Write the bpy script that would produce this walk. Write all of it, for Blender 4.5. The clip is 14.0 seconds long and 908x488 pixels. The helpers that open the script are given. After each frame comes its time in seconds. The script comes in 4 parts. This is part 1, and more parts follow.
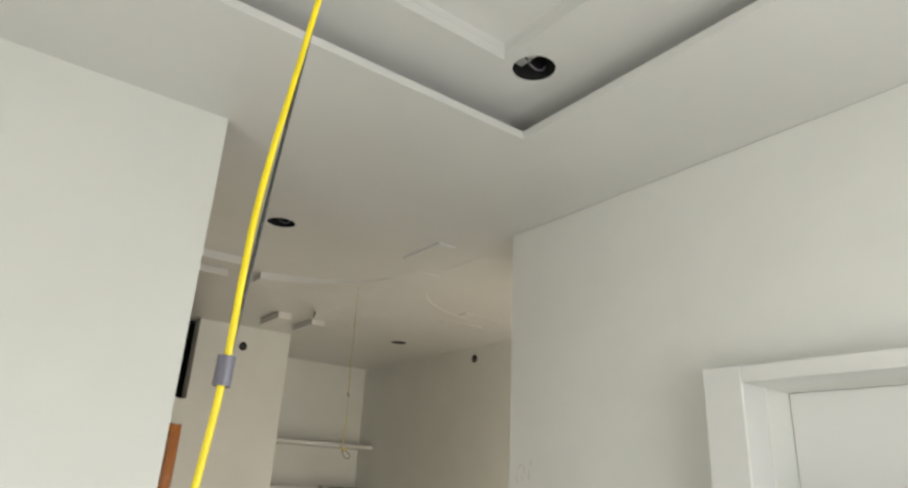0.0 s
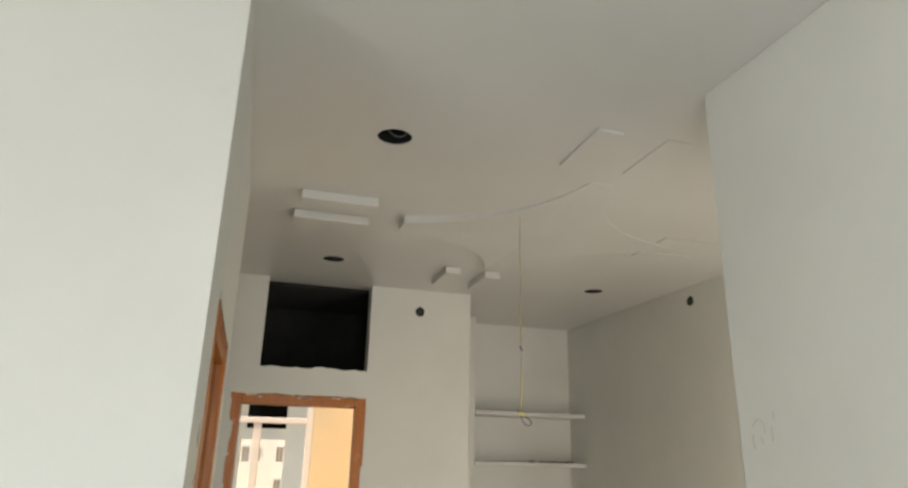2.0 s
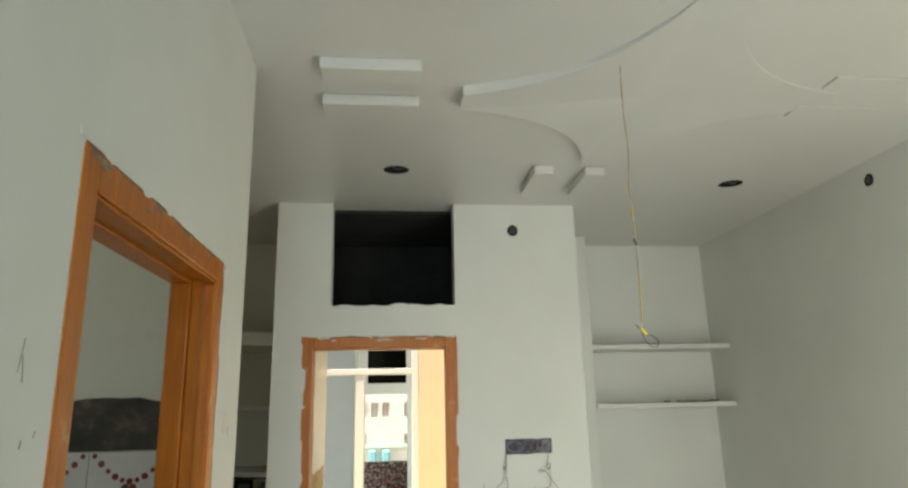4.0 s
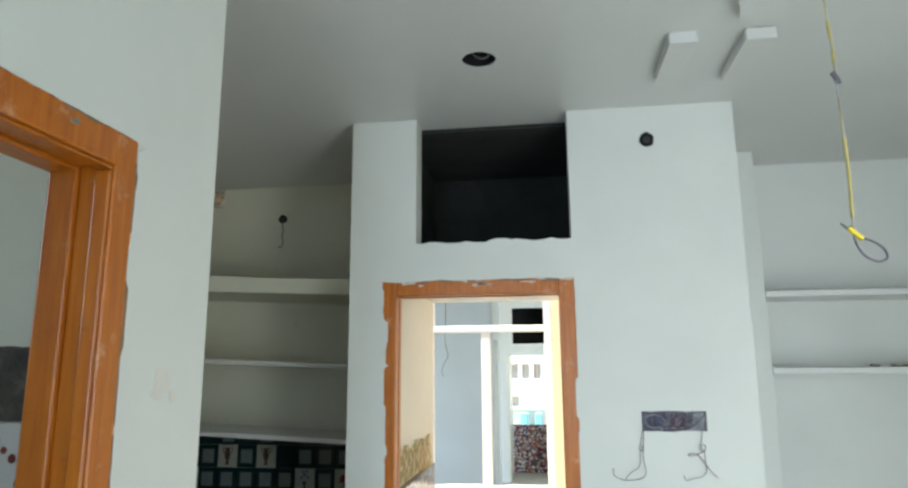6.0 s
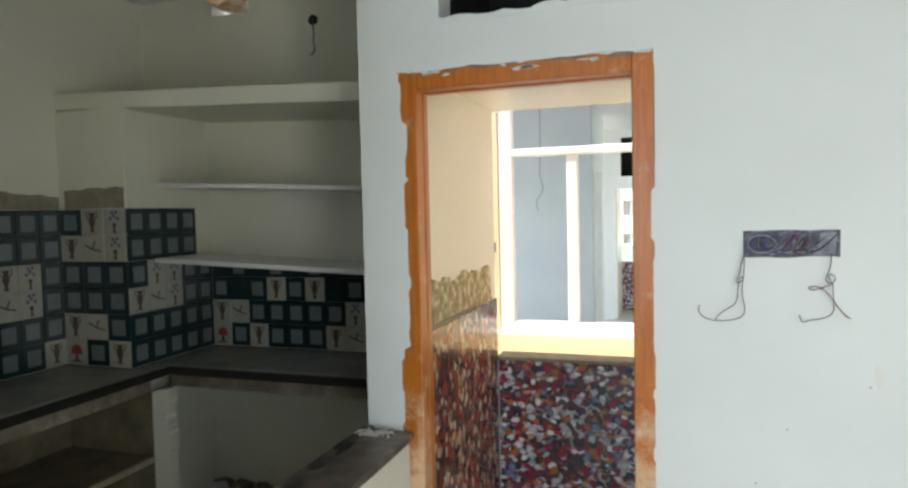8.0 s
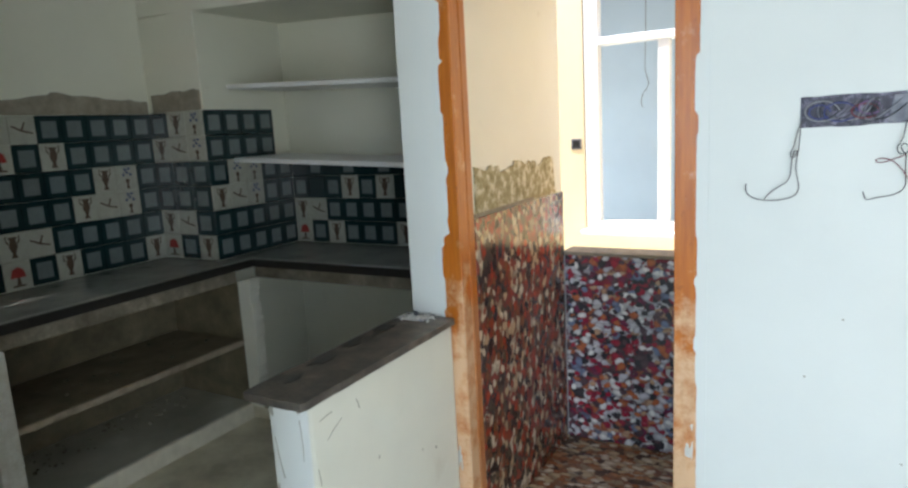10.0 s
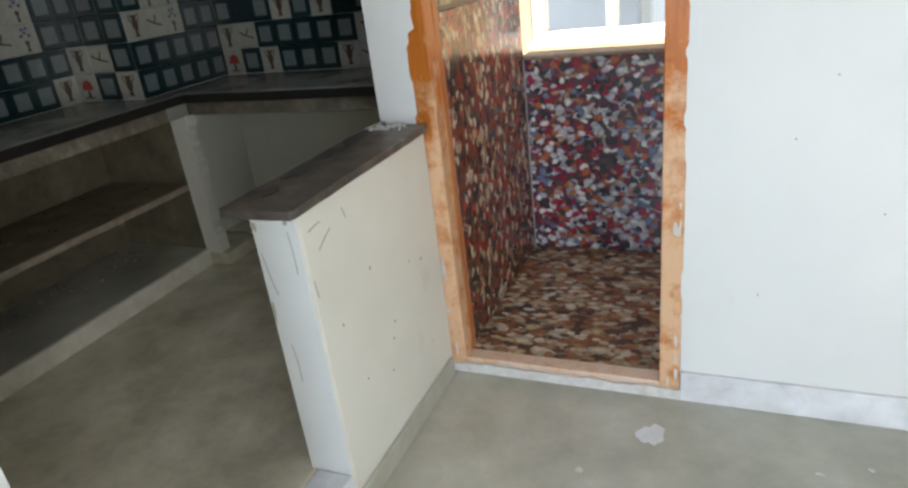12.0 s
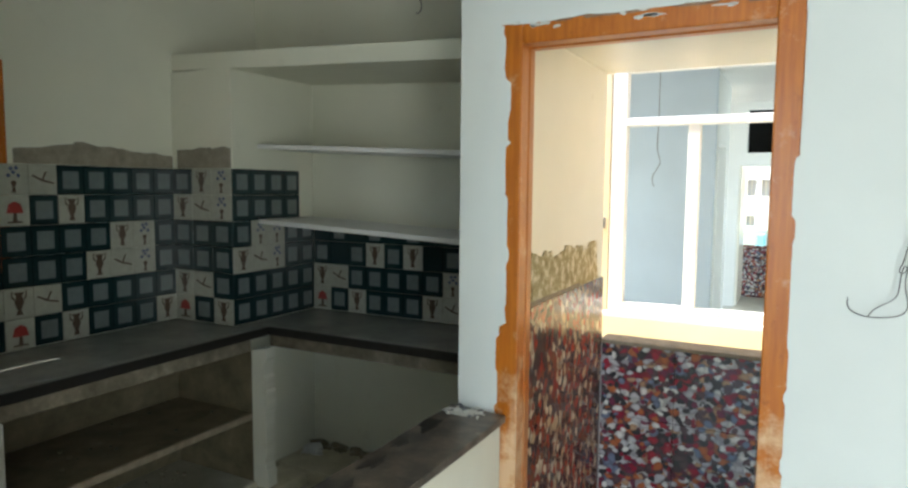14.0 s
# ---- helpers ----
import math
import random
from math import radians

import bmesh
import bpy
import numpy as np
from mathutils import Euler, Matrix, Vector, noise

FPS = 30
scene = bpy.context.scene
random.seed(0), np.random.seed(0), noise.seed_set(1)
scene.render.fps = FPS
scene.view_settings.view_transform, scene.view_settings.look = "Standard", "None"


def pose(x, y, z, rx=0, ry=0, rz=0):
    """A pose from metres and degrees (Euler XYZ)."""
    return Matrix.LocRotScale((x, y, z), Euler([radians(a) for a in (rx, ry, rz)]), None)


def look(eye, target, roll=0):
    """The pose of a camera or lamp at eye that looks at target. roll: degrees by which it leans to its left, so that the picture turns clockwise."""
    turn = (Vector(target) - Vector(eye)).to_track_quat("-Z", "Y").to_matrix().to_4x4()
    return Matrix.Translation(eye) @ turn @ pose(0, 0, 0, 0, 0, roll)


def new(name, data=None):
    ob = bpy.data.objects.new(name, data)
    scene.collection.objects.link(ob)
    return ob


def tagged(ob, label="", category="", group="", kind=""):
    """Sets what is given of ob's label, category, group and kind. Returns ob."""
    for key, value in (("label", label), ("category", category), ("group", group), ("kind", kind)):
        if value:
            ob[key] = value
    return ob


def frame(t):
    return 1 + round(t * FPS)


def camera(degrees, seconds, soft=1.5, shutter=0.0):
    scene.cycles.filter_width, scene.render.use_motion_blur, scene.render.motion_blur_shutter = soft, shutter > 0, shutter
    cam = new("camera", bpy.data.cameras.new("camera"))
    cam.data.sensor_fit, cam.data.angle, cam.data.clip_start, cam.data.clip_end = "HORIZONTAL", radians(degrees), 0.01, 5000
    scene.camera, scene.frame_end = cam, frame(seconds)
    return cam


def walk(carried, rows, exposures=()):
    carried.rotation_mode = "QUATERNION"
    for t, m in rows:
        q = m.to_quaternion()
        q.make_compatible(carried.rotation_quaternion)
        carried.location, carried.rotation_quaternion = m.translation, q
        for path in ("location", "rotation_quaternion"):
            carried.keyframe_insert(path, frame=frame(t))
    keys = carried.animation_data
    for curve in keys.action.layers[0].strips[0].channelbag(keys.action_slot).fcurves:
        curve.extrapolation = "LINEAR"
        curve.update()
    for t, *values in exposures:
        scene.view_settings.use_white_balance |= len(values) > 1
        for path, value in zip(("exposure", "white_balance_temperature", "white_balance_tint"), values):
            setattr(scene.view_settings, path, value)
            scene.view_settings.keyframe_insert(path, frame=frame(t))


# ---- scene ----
cam = camera(69.4, 14.0, soft=2.5)
PATH = [
    (0, (0.774, 0.136, 1.782), (1.874, 1.654, 2.48), 3.0),
    (0.5, (0.908, 0.287, 1.757), (1.93, 1.875, 2.415), 0.9),
    (1, (1.104, 0.383, 1.744), (1.787, 2.145, 2.401), -0.1),
    (1.5, (1.237, 0.488, 1.785), (1.779, 2.302, 2.429), 1.7),
    (2, (1.33, 0.681, 1.78), (1.873, 2.507, 2.39), 1.4),
    (2.5, (1.377, 0.933, 1.774), (2.053, 2.712, 2.391), 1.6),
    (3, (1.474, 1.048, 1.767), (2.091, 2.883, 2.27), -0.9),
    (3.5, (1.579, 1.208, 1.755), (1.979, 3.107, 2.241), -1.7),
    (6, (1.904, 2.13, 1.737), (1.629, 4.076, 2.111), -0.4),
    (6.5, (2.014, 2.309, 1.737), (1.572, 4.232, 2.066), -0.5),
    (7, (2.052, 2.483, 1.707), (1.526, 4.404, 1.889), -1.1),
    (7.5, (2.042, 2.663, 1.683), (1.498, 4.584, 1.799), 1.9),
    (8, (2.065, 2.815, 1.639), (1.43, 4.709, 1.545), -1.3),
    (8.2, (2.093, 2.875, 1.634), (1.314, 4.714, 1.527), -1.7),
    (10.5, (2.316, 2.961, 1.486), (1.349, 4.651, 1.029), -4.0),
    (11, (2.286, 2.963, 1.416), (1.48, 4.695, 0.823), -5.6),
    (11.5, (2.202, 2.967, 1.368), (1.467, 4.674, 0.629), -5.9),
    (12, (2.118, 2.96, 1.383), (1.362, 4.632, 0.587), -7.0),
    (12.5, (2.022, 2.984, 1.393), (1.277, 4.676, 0.629), -3.9),
    (13, (2.016, 2.978, 1.508), (1.25, 4.743, 0.961), -1.1),
    (13.5, (2.019, 2.978, 1.585), (1.279, 4.818, 1.327), 2.6),
    (14, (2.026, 2.976, 1.616), (1.093, 4.737, 1.445), 0.5),
]
walk(cam, [(t, look(e, g, r)) for t, e, g, r in PATH], exposures=[(0.0, 0.92, 8200, 18), (1.5, 0.96, 8200, 21), (2.5, 1.0, 7850, 13), (3.5, 1.13, 7650, 8), (6.0, 1.64, 6080, 7), (7.5, 1.62, 6080, 8), (8.2, 1.68, 6350, 12), (10.5, 1.95, 5780, 10), (12.0, 1.95, 6180, 17), (13.0, 1.94, 6540, 16), (14.0, 1.91, 6180, 6)])


# ---------------------------------------------------------------- world and light
SUN_EL, SUN_AZ = radians(70), radians(-112)
world = bpy.data.worlds.new("sky")
scene.world = world
world.use_nodes = True
wn = world.node_tree
sky = wn.nodes.new("ShaderNodeTexSky")
sky.sky_type = "NISHITA"
sky.sun_disc = False
sky.sun_elevation, sky.sun_rotation = SUN_EL, SUN_AZ
wn.links.new(sky.outputs[0], wn.nodes["Background"].inputs[0])
wn.nodes["Background"].inputs[1].default_value = 0.15

sun = new("sun", bpy.data.lights.new("sun", "SUN"))
sun.data.energy, sun.data.angle, sun.data.color = 4.2, radians(0.5), (1.0, 0.95, 0.86)
sun.matrix_world = look((0, 0, 0), (-math.sin(SUN_AZ) * math.cos(SUN_EL), -math.cos(SUN_AZ) * math.cos(SUN_EL), -math.sin(SUN_EL)))


def window_light(name, eye, target, w, h, watts, colour=(0.84, 0.94, 1.0)):
    lamp = new(name, bpy.data.lights.new(name, "AREA"))
    lamp.data.shape, lamp.data.size, lamp.data.size_y = "RECTANGLE", w, h
    lamp.data.energy, lamp.data.color = watts, colour
    lamp.matrix_world = look(eye, target)
    return lamp


# daylight in the openings of the two front rooms
window_light("daylight_window", (1.45, -0.74, 1.62), (1.45, 1, 1.5), 0.95, 1.4, 15, (0.68, 0.86, 1.0))
window_light("daylight_door", (-0.95, 0.35, 1.05), (1, 0.35, 1.0), 0.95, 2.0, 12, (0.68, 0.86, 1.0))
window_light("daylight_balcony", (3.30, 2.03, 1.05), (3.2, 4, 1.15), 0.85, 2.0, 10.6, (0.96, 0.98, 0.92))
window_light("daylight_neighbour_balcony", (3.30, 10.03, 1.05), (3.2, 12, 1.15), 0.85, 2.0, 17)
# added fill lamp that brightens the toilet from an unseen opening
window_light("fill_toilet", (-0.24, 2.70, 2.15), (1, 2.9, 1.6), 0.48, 0.58, 0.85)
window_light("daylight_kitchen", (-0.80, 4.02, 1.675), (1, 4.3, 1.4), 0.62, 0.64, 1.0, (0.90, 0.95, 0.92))
window_light("daylight_neighbour", (-0.95, 8.35, 1.05), (1, 8.35, 1.0), 0.95, 2.0, 13)


# ---------------------------------------------------------------- materials
def material(name):
    m = bpy.data.materials.new(name)
    m.use_nodes = True
    nt = m.node_tree
    return m, nt, nt.nodes["Principled BSDF"]


def node(nt, kind, **values):
    n = nt.nodes.new(kind)
    for key, value in values.items():
        n.inputs[key].default_value = value
    return n


def position(nt):
    return nt.nodes.new("ShaderNodeNewGeometry").outputs["Position"]


def noise_at(nt, co, scale, detail=4.0, rough=0.55):
    n = node(nt, "ShaderNodeTexNoise", Scale=scale, Detail=detail, Roughness=rough)
    nt.links.new(co, n.inputs["Vector"])
    return n.outputs["Fac"]


def ramp(nt, fac, stops, mode="LINEAR"):
    r = nt.nodes.new("ShaderNodeValToRGB")
    r.color_ramp.interpolation = mode
    el = r.color_ramp.elements
    while len(el) < len(stops):
        el.new(0.5)
    for e, (p, c) in zip(el, stops):
        e.position, e.color = p, (*c, 1)
    nt.links.new(fac, r.inputs[0])
    return r.outputs[0]


def mix(nt, fac, a, b):
    n = nt.nodes.new("ShaderNodeMix")
    n.data_type = "RGBA"
    for sock, value in ((n.inputs[0], fac), (n.inputs[6], a), (n.inputs[7], b)):
        if isinstance(value, (int, float)):
            sock.default_value = value
        elif isinstance(value, tuple):
            sock.default_value = (*value, 1)
        else:
            nt.links.new(value, sock)
    return n.outputs[2]


def bump(nt, bsdf, height, strength=0.2, distance=0.003):
    b = node(nt, "ShaderNodeBump", Strength=strength, Distance=distance)
    nt.links.new(height, b.inputs["Height"])
    nt.links.new(b.outputs[0], bsdf.inputs["Normal"])


def painted(name, colour, stain, amount=0.25, rough=0.6, scale=2.2):
    """Emulsion paint: faint roller grain, broad uneven patches and a few smudges."""
    m, nt, b = material(name)
    co = position(nt)
    broad = ramp(nt, noise_at(nt, co, scale), [(0.35, colour), (0.75, tuple(c * 0.93 for c in colour))])
    smudge = ramp(nt, noise_at(nt, co, 5.5, 6, 0.7), [(0.62, (0, 0, 0)), (0.78, (amount,) * 3)])
    nt.links.new(mix(nt, smudge, broad, stain), b.inputs["Base Color"])
    b.inputs["Roughness"].default_value = rough
    bump(nt, b, noise_at(nt, co, 160, 3), 0.12, 0.002)
    return m


def mottled(name, stops, scale, rough=0.6, bump_scale=60, strength=0.3, detail=6.0, metal=0.0):
    m, nt, b = material(name)
    co = position(nt)
    nt.links.new(ramp(nt, noise_at(nt, co, scale, detail, 0.65), stops), b.inputs["Base Color"])
    b.inputs["Roughness"].default_value = rough
    b.inputs["Metallic"].default_value = metal
    bump(nt, b, noise_at(nt, co, bump_scale, 5), strength, 0.004)
    return m


def plain(name, colour, rough=0.5, metal=0.0):
    m, nt, b = material(name)
    co = position(nt)
    nt.links.new(ramp(nt, noise_at(nt, co, 40), [(0.3, colour), (0.8, tuple(c * 0.8 for c in colour))]), b.inputs["Base Color"])
    b.inputs["Roughness"].default_value = rough
    b.inputs["Metallic"].default_value = metal
    return m


def wood(name, a, c, pale, dust=0.0):
    """Varnished timber with grain along its length and cement dust that thins out upwards."""
    m, nt, b = material(name)
    co = position(nt)
    stretch = node(nt, "ShaderNodeMapping", Scale=(26, 26, 2.2))
    nt.links.new(co, stretch.inputs["Vector"])
    grain = noise_at(nt, stretch.outputs[0], 3.0, 6, 0.6)
    base = ramp(nt, grain, [(0.25, a), (0.7, c)])
    chips = ramp(nt, noise_at(nt, co, 22, 6, 0.75), [(0.60, (0, 0, 0)), (0.72, (0.75,) * 3)])
    base = mix(nt, chips, base, tuple(x * 0.72 for x in a))
    if dust:
        sep = nt.nodes.new("ShaderNodeSeparateXYZ")
        nt.links.new(co, sep.inputs[0])
        low = node(nt, "ShaderNodeMapRange")
        low.inputs["From Min"].default_value, low.inputs["From Max"].default_value = 1.22, 0.75
        low.inputs["To Min"].default_value, low.inputs["To Max"].default_value = 0.0, 0.28
        nt.links.new(sep.outputs[2], low.inputs["Value"])
        add = nt.nodes.new("ShaderNodeMath")
        add.operation = "ADD"
        nt.links.new(low.outputs[0], add.inputs[0])
        nt.links.new(noise_at(nt, co, 13, 7, 0.72), add.inputs[1])
        base = mix(nt, ramp(nt, add.outputs[0], [(0.58, (0, 0, 0)), (0.80, (dust,) * 3)]), base, pale)
    nt.links.new(base, b.inputs["Base Color"])
    b.inputs["Roughness"].default_value = 0.34
    bump(nt, b, grain, 0.25, 0.002)
    return m


def dabs(name, stops, scale, rough=0.22, stretch=(1.0, 1.0, 1.2)):
    """Printed glazed tile: three layers of overlapping, softly shaded round dabs of colour."""
    m, nt, b = material(name)
    co = position(nt)
    warp = node(nt, "ShaderNodeTexNoise", Scale=scale * 0.8, Detail=2.0)
    nt.links.new(co, warp.inputs["Vector"])
    off = nt.nodes.new("ShaderNodeVectorMath")
    off.operation = "MULTIPLY_ADD"
    off.inputs[1].default_value = (1.0 / scale,) * 3
    nt.links.new(warp.outputs["Color"], off.inputs[0])
    nt.links.new(co, off.inputs[2])

    def layer(k, shift):
        turn = node(nt, "ShaderNodeMapping", Location=(shift, shift * 1.7, shift * 0.6), Rotation=(0.5, 0.8 - shift * 0.5, 0.45), Scale=stretch)
        nt.links.new(off.outputs[0], turn.inputs["Vector"])
        vor = node(nt, "ShaderNodeTexVoronoi", Scale=scale * k, Randomness=1.0)
        nt.links.new(turn.outputs[0], vor.inputs["Vector"])
        sep = nt.nodes.new("ShaderNodeSeparateColor")
        nt.links.new(vor.outputs["Color"], sep.inputs[0])
        col = ramp(nt, sep.outputs[0], stops, "CONSTANT")
        edge = ramp(nt, vor.outputs["Distance"], [(0.22, (0, 0, 0)), (0.5, (0.48,) * 3)])
        return mix(nt, edge, col, (0.035, 0.024, 0.03)), vor.outputs["Distance"]

    base, _ = layer(1.0, 0.0)
    for k, shift, size in ((1.08, 0.37, 0.48), (1.15, 0.81, 0.40)):
        over, dist = layer(k, shift)
        base = mix(nt, ramp(nt, dist, [(size, (1, 1, 1)), (size + 0.05, (0, 0, 0))]), base, over)
    film = ramp(nt, noise_at(nt, co, 6, 6, 0.7), [(0.5, (0, 0, 0)), (0.8, (0.12,) * 3)])
    nt.links.new(mix(nt, film, base, (0.42, 0.38, 0.34)), b.inputs["Base Color"])
    nt.links.new(ramp(nt, noise_at(nt, co, 9, 5, 0.7), [(0.35, (rough,) * 3), (0.75, (rough + 0.22,) * 3)]), b.inputs["Roughness"])
    bump(nt, b, noise_at(nt, co, 35, 3), 0.08, 0.003)
    return m


WALL = painted("wall_paint", (0.74, 0.745, 0.71), (0.52, 0.48, 0.40), 0.10)
WALL_K = painted("kitchen_wall_paint", (0.76, 0.755, 0.64), (0.46, 0.42, 0.31), 0.28)
HALF = painted("cream_half_wall_paint", (0.78, 0.765, 0.67), (0.55, 0.50, 0.38), 0.3, 0.55, 4)
# blue cast of the skylight, put into the wall's colour
WALL_SKYLIT = painted("skylight_tinted_wall", (0.56, 0.62, 0.68), (0.6, 0.6, 0.58), 0.15)
WALL_DUCT = painted("duct_paint", (0.84, 0.70, 0.47), (0.62, 0.46, 0.24), 0.3)
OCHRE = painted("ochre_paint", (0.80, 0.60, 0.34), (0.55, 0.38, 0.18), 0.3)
WALL_CREAM = painted("cream_paint", (0.83, 0.79, 0.68), (0.46, 0.37, 0.24), 0.35, 0.27)
CEIL = painted("ceiling_paint", (0.68, 0.675, 0.66), (0.58, 0.57, 0.54), 0.10, 0.35, 1.4)
RELIEF = painted("relief_paint", (0.72, 0.715, 0.70), (0.64, 0.63, 0.6), 0.1, 0.35)
PLASTER = mottled("patched_plaster", [(0.3, (0.72, 0.71, 0.67)), (0.7, (0.55, 0.52, 0.46))], 30, 0.85, 90, 0.6)
MORTAR = mottled("pale_mortar", [(0.3, (0.36, 0.30, 0.22)), (0.7, (0.22, 0.18, 0.13))], 22, 0.9, 60, 0.9)
PALECEM = mottled("pale_cement", [(0.3, (0.72, 0.68, 0.56)), (0.7, (0.56, 0.52, 0.42))], 14, 0.85, 60, 0.5)
BROWNMORTAR = mottled("stained_mortar", [(0.3, (0.20, 0.10, 0.055)), (0.7, (0.34, 0.22, 0.14))], 26, 0.9, 60, 0.8)
CEMENT = mottled("cement_render", [(0.3, (0.20, 0.18, 0.14)), (0.7, (0.36, 0.32, 0.25))], 18, 0.9, 70, 0.8)
RENDERBAND = mottled("olive_render_band", [(0.36, (0.26, 0.20, 0.085)), (0.5, (0.42, 0.35, 0.19)), (0.62, (0.72, 0.66, 0.5))], 26, 0.7, 60, 0.6)
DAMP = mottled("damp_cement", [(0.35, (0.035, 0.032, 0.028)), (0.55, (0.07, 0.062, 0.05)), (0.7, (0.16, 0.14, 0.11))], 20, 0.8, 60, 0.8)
# cement taken far below its own tone, to hold the loft's shade
SHADECEM = mottled("shade_dark_cement", [(0.3, (0.016, 0.017, 0.016)), (0.7, (0.030, 0.030, 0.028))], 6, 0.95, 70, 0.5)
FLOOR = mottled("dusty_floor", [(0.32, (0.34, 0.335, 0.27)), (0.5, (0.44, 0.43, 0.35)), (0.62, (0.50, 0.49, 0.41)), (0.74, (0.64, 0.62, 0.54))], 3.4, 0.38, 45, 0.08)
SCREED = mottled("kitchen_screed", [(0.34, (0.44, 0.40, 0.29)), (0.5, (0.60, 0.555, 0.42)), (0.66, (0.73, 0.69, 0.54))], 4.0, 0.75, 60, 0.3)
SKIRT = mottled("skirting_stone", [(0.35, (0.76, 0.77, 0.77)), (0.62, (0.62, 0.62, 0.61)), (0.78, (0.42, 0.40, 0.37))], 9, 0.4, 60, 0.1)
STONE = mottled("black_stone", [(0.32, (0.04, 0.036, 0.034)), (0.46, (0.085, 0.072, 0.06)), (0.6, (0.14, 0.115, 0.09)), (0.76, (0.26, 0.22, 0.18))], 11, 0.4, 90, 0.25)
GREYSTONE = mottled("grey_stone_top", [(0.3, (0.15, 0.16, 0.14)), (0.7, (0.25, 0.25, 0.22))], 6, 0.24, 90, 0.08)
# dusty shelf colour, also used to darken the counter's shaded compartments
SHELFTOP = mottled("dusty_shelf_and_shade", [(0.35, (0.13, 0.11, 0.068)), (0.6, (0.225, 0.19, 0.12)), (0.85, (0.38, 0.33, 0.23))], 7, 0.55, 80, 0.3)
WOOD = wood("door_frame_wood", (0.37, 0.091, 0.004), (0.55, 0.166, 0.010), (0.74, 0.50, 0.30), 0.85)
WOOD_IN = wood("rebate_wood", (0.34, 0.085, 0.005), (0.50, 0.15, 0.010), (0.6, 0.40, 0.25), 0.3)
THRESH = wood("threshold_wood", (0.50, 0.24, 0.09), (0.64, 0.38, 0.19), (0.74, 0.60, 0.48), 0.75)
WHITEWOOD = wood("primed_window_wood", (0.83, 0.80, 0.77), (0.88, 0.86, 0.83), (0.74, 0.68, 0.6), 0.2)
DADO = dabs("pebble_print_tile", [(0.0, (0.32, 0.02, 0.045)), (0.12, (0.54, 0.52, 0.56)), (0.27, (0.035, 0.035, 0.04)), (0.42, (0.16, 0.03, 0.07)), (0.49, (0.76, 0.74, 0.72)), (0.61, (0.44, 0.13, 0.05)), (0.70, (0.17, 0.20, 0.30)), (0.77, (0.10, 0.06, 0.07)), (0.88, (0.48, 0.29, 0.18)), (0.94, (0.34, 0.03, 0.05))], 23.0, 0.12)
# same print in browner colours, for the warm light on the side wall
DADO_SIDE_WARM = dabs("warm_lit_side_tile", [(0.0, (0.26, 0.05, 0.022)), (0.20, (0.50, 0.34, 0.20)), (0.32, (0.05, 0.025, 0.018)), (0.48, (0.20, 0.075, 0.03)), (0.60, (0.62, 0.50, 0.36)), (0.71, (0.36, 0.05, 0.022)), (0.84, (0.09, 0.06, 0.035))], 26.0, 0.06, (1.0, 1.0, 0.72))
DADO_FLOOR = dabs("pebble_print_floor_tile", [(0.0, (0.28, 0.11, 0.045)), (0.2, (0.48, 0.36, 0.21)), (0.42, (0.10, 0.065, 0.04)), (0.58, (0.36, 0.18, 0.08)), (0.76, (0.60, 0.50, 0.36))], 26.0, 0.10, (0.62, 1.0, 1.0))
TEAL = plain("teal_glaze", (0.010, 0.030, 0.033), 0.12)
GREYGLAZE = plain("grey_glaze", (0.165, 0.20, 0.205), 0.14)
WHITEGLAZE = plain("white_glaze", (0.43, 0.43, 0.37), 0.14)
MOTIF = plain("brown_print", (0.10, 0.07, 0.05), 0.2)
MOTIF_RED = plain("red_print", (0.34, 0.05, 0.045), 0.2)
ROSE = plain("dull_red_print", (0.24, 0.06, 0.05), 0.25)
MOTIF_BLUE = plain("blue_print", (0.06, 0.09, 0.20), 0.2)
BLACK = plain("hole_shade_black", (0.012, 0.012, 0.012), 0.9)
DULLYELLOW = plain("aged_yellow_insulation", (0.52, 0.43, 0.16), 0.5)
YELLOW = plain("yellow_insulation", (0.78, 0.60, 0.02), 0.4)
BLACKWIRE = plain("black_insulation", (0.03, 0.03, 0.035), 0.45)
REDWIRE = plain("red_insulation", (0.20, 0.04, 0.05), 0.45)
BLUEWIRE = plain("blue_insulation", (0.05, 0.06, 0.22), 0.45)
VIOLETWIRE = plain("violet_insulation", (0.22, 0.12, 0.26), 0.45)
WIREGREY = plain("grey_insulation", (0.10, 0.085, 0.085), 0.45)
TAPE = plain("grey_tape", (0.13, 0.12, 0.15), 0.4)
CAVITY = mottled("scratched_box_inside", [(0.3, (0.02, 0.018, 0.03)), (0.52, (0.05, 0.045, 0.065)), (0.68, (0.26, 0.24, 0.31))], 50, 0.5, 60, 0.4, 6, 0.2)
METALBOX = mottled("galvanised_box", [(0.3, (0.10, 0.10, 0.12)), (0.7, (0.26, 0.26, 0.29))], 30, 0.5, 60, 0.4, 6, 0.4)
# pale tones put the foil's glossy brightness into its colour
FOIL = mottled("copper_foil", [(0.35, (0.70, 0.38, 0.20)), (0.5, (0.86, 0.62, 0.42)), (0.66, (0.92, 0.86, 0.76))], 24, 0.25, 40, 0.9, 6, 0.35)
FAINT = plain("faint_pencil", (0.60, 0.58, 0.52), 0.8)
STEEL = plain("grey_grille", (0.34, 0.33, 0.34), 0.5)
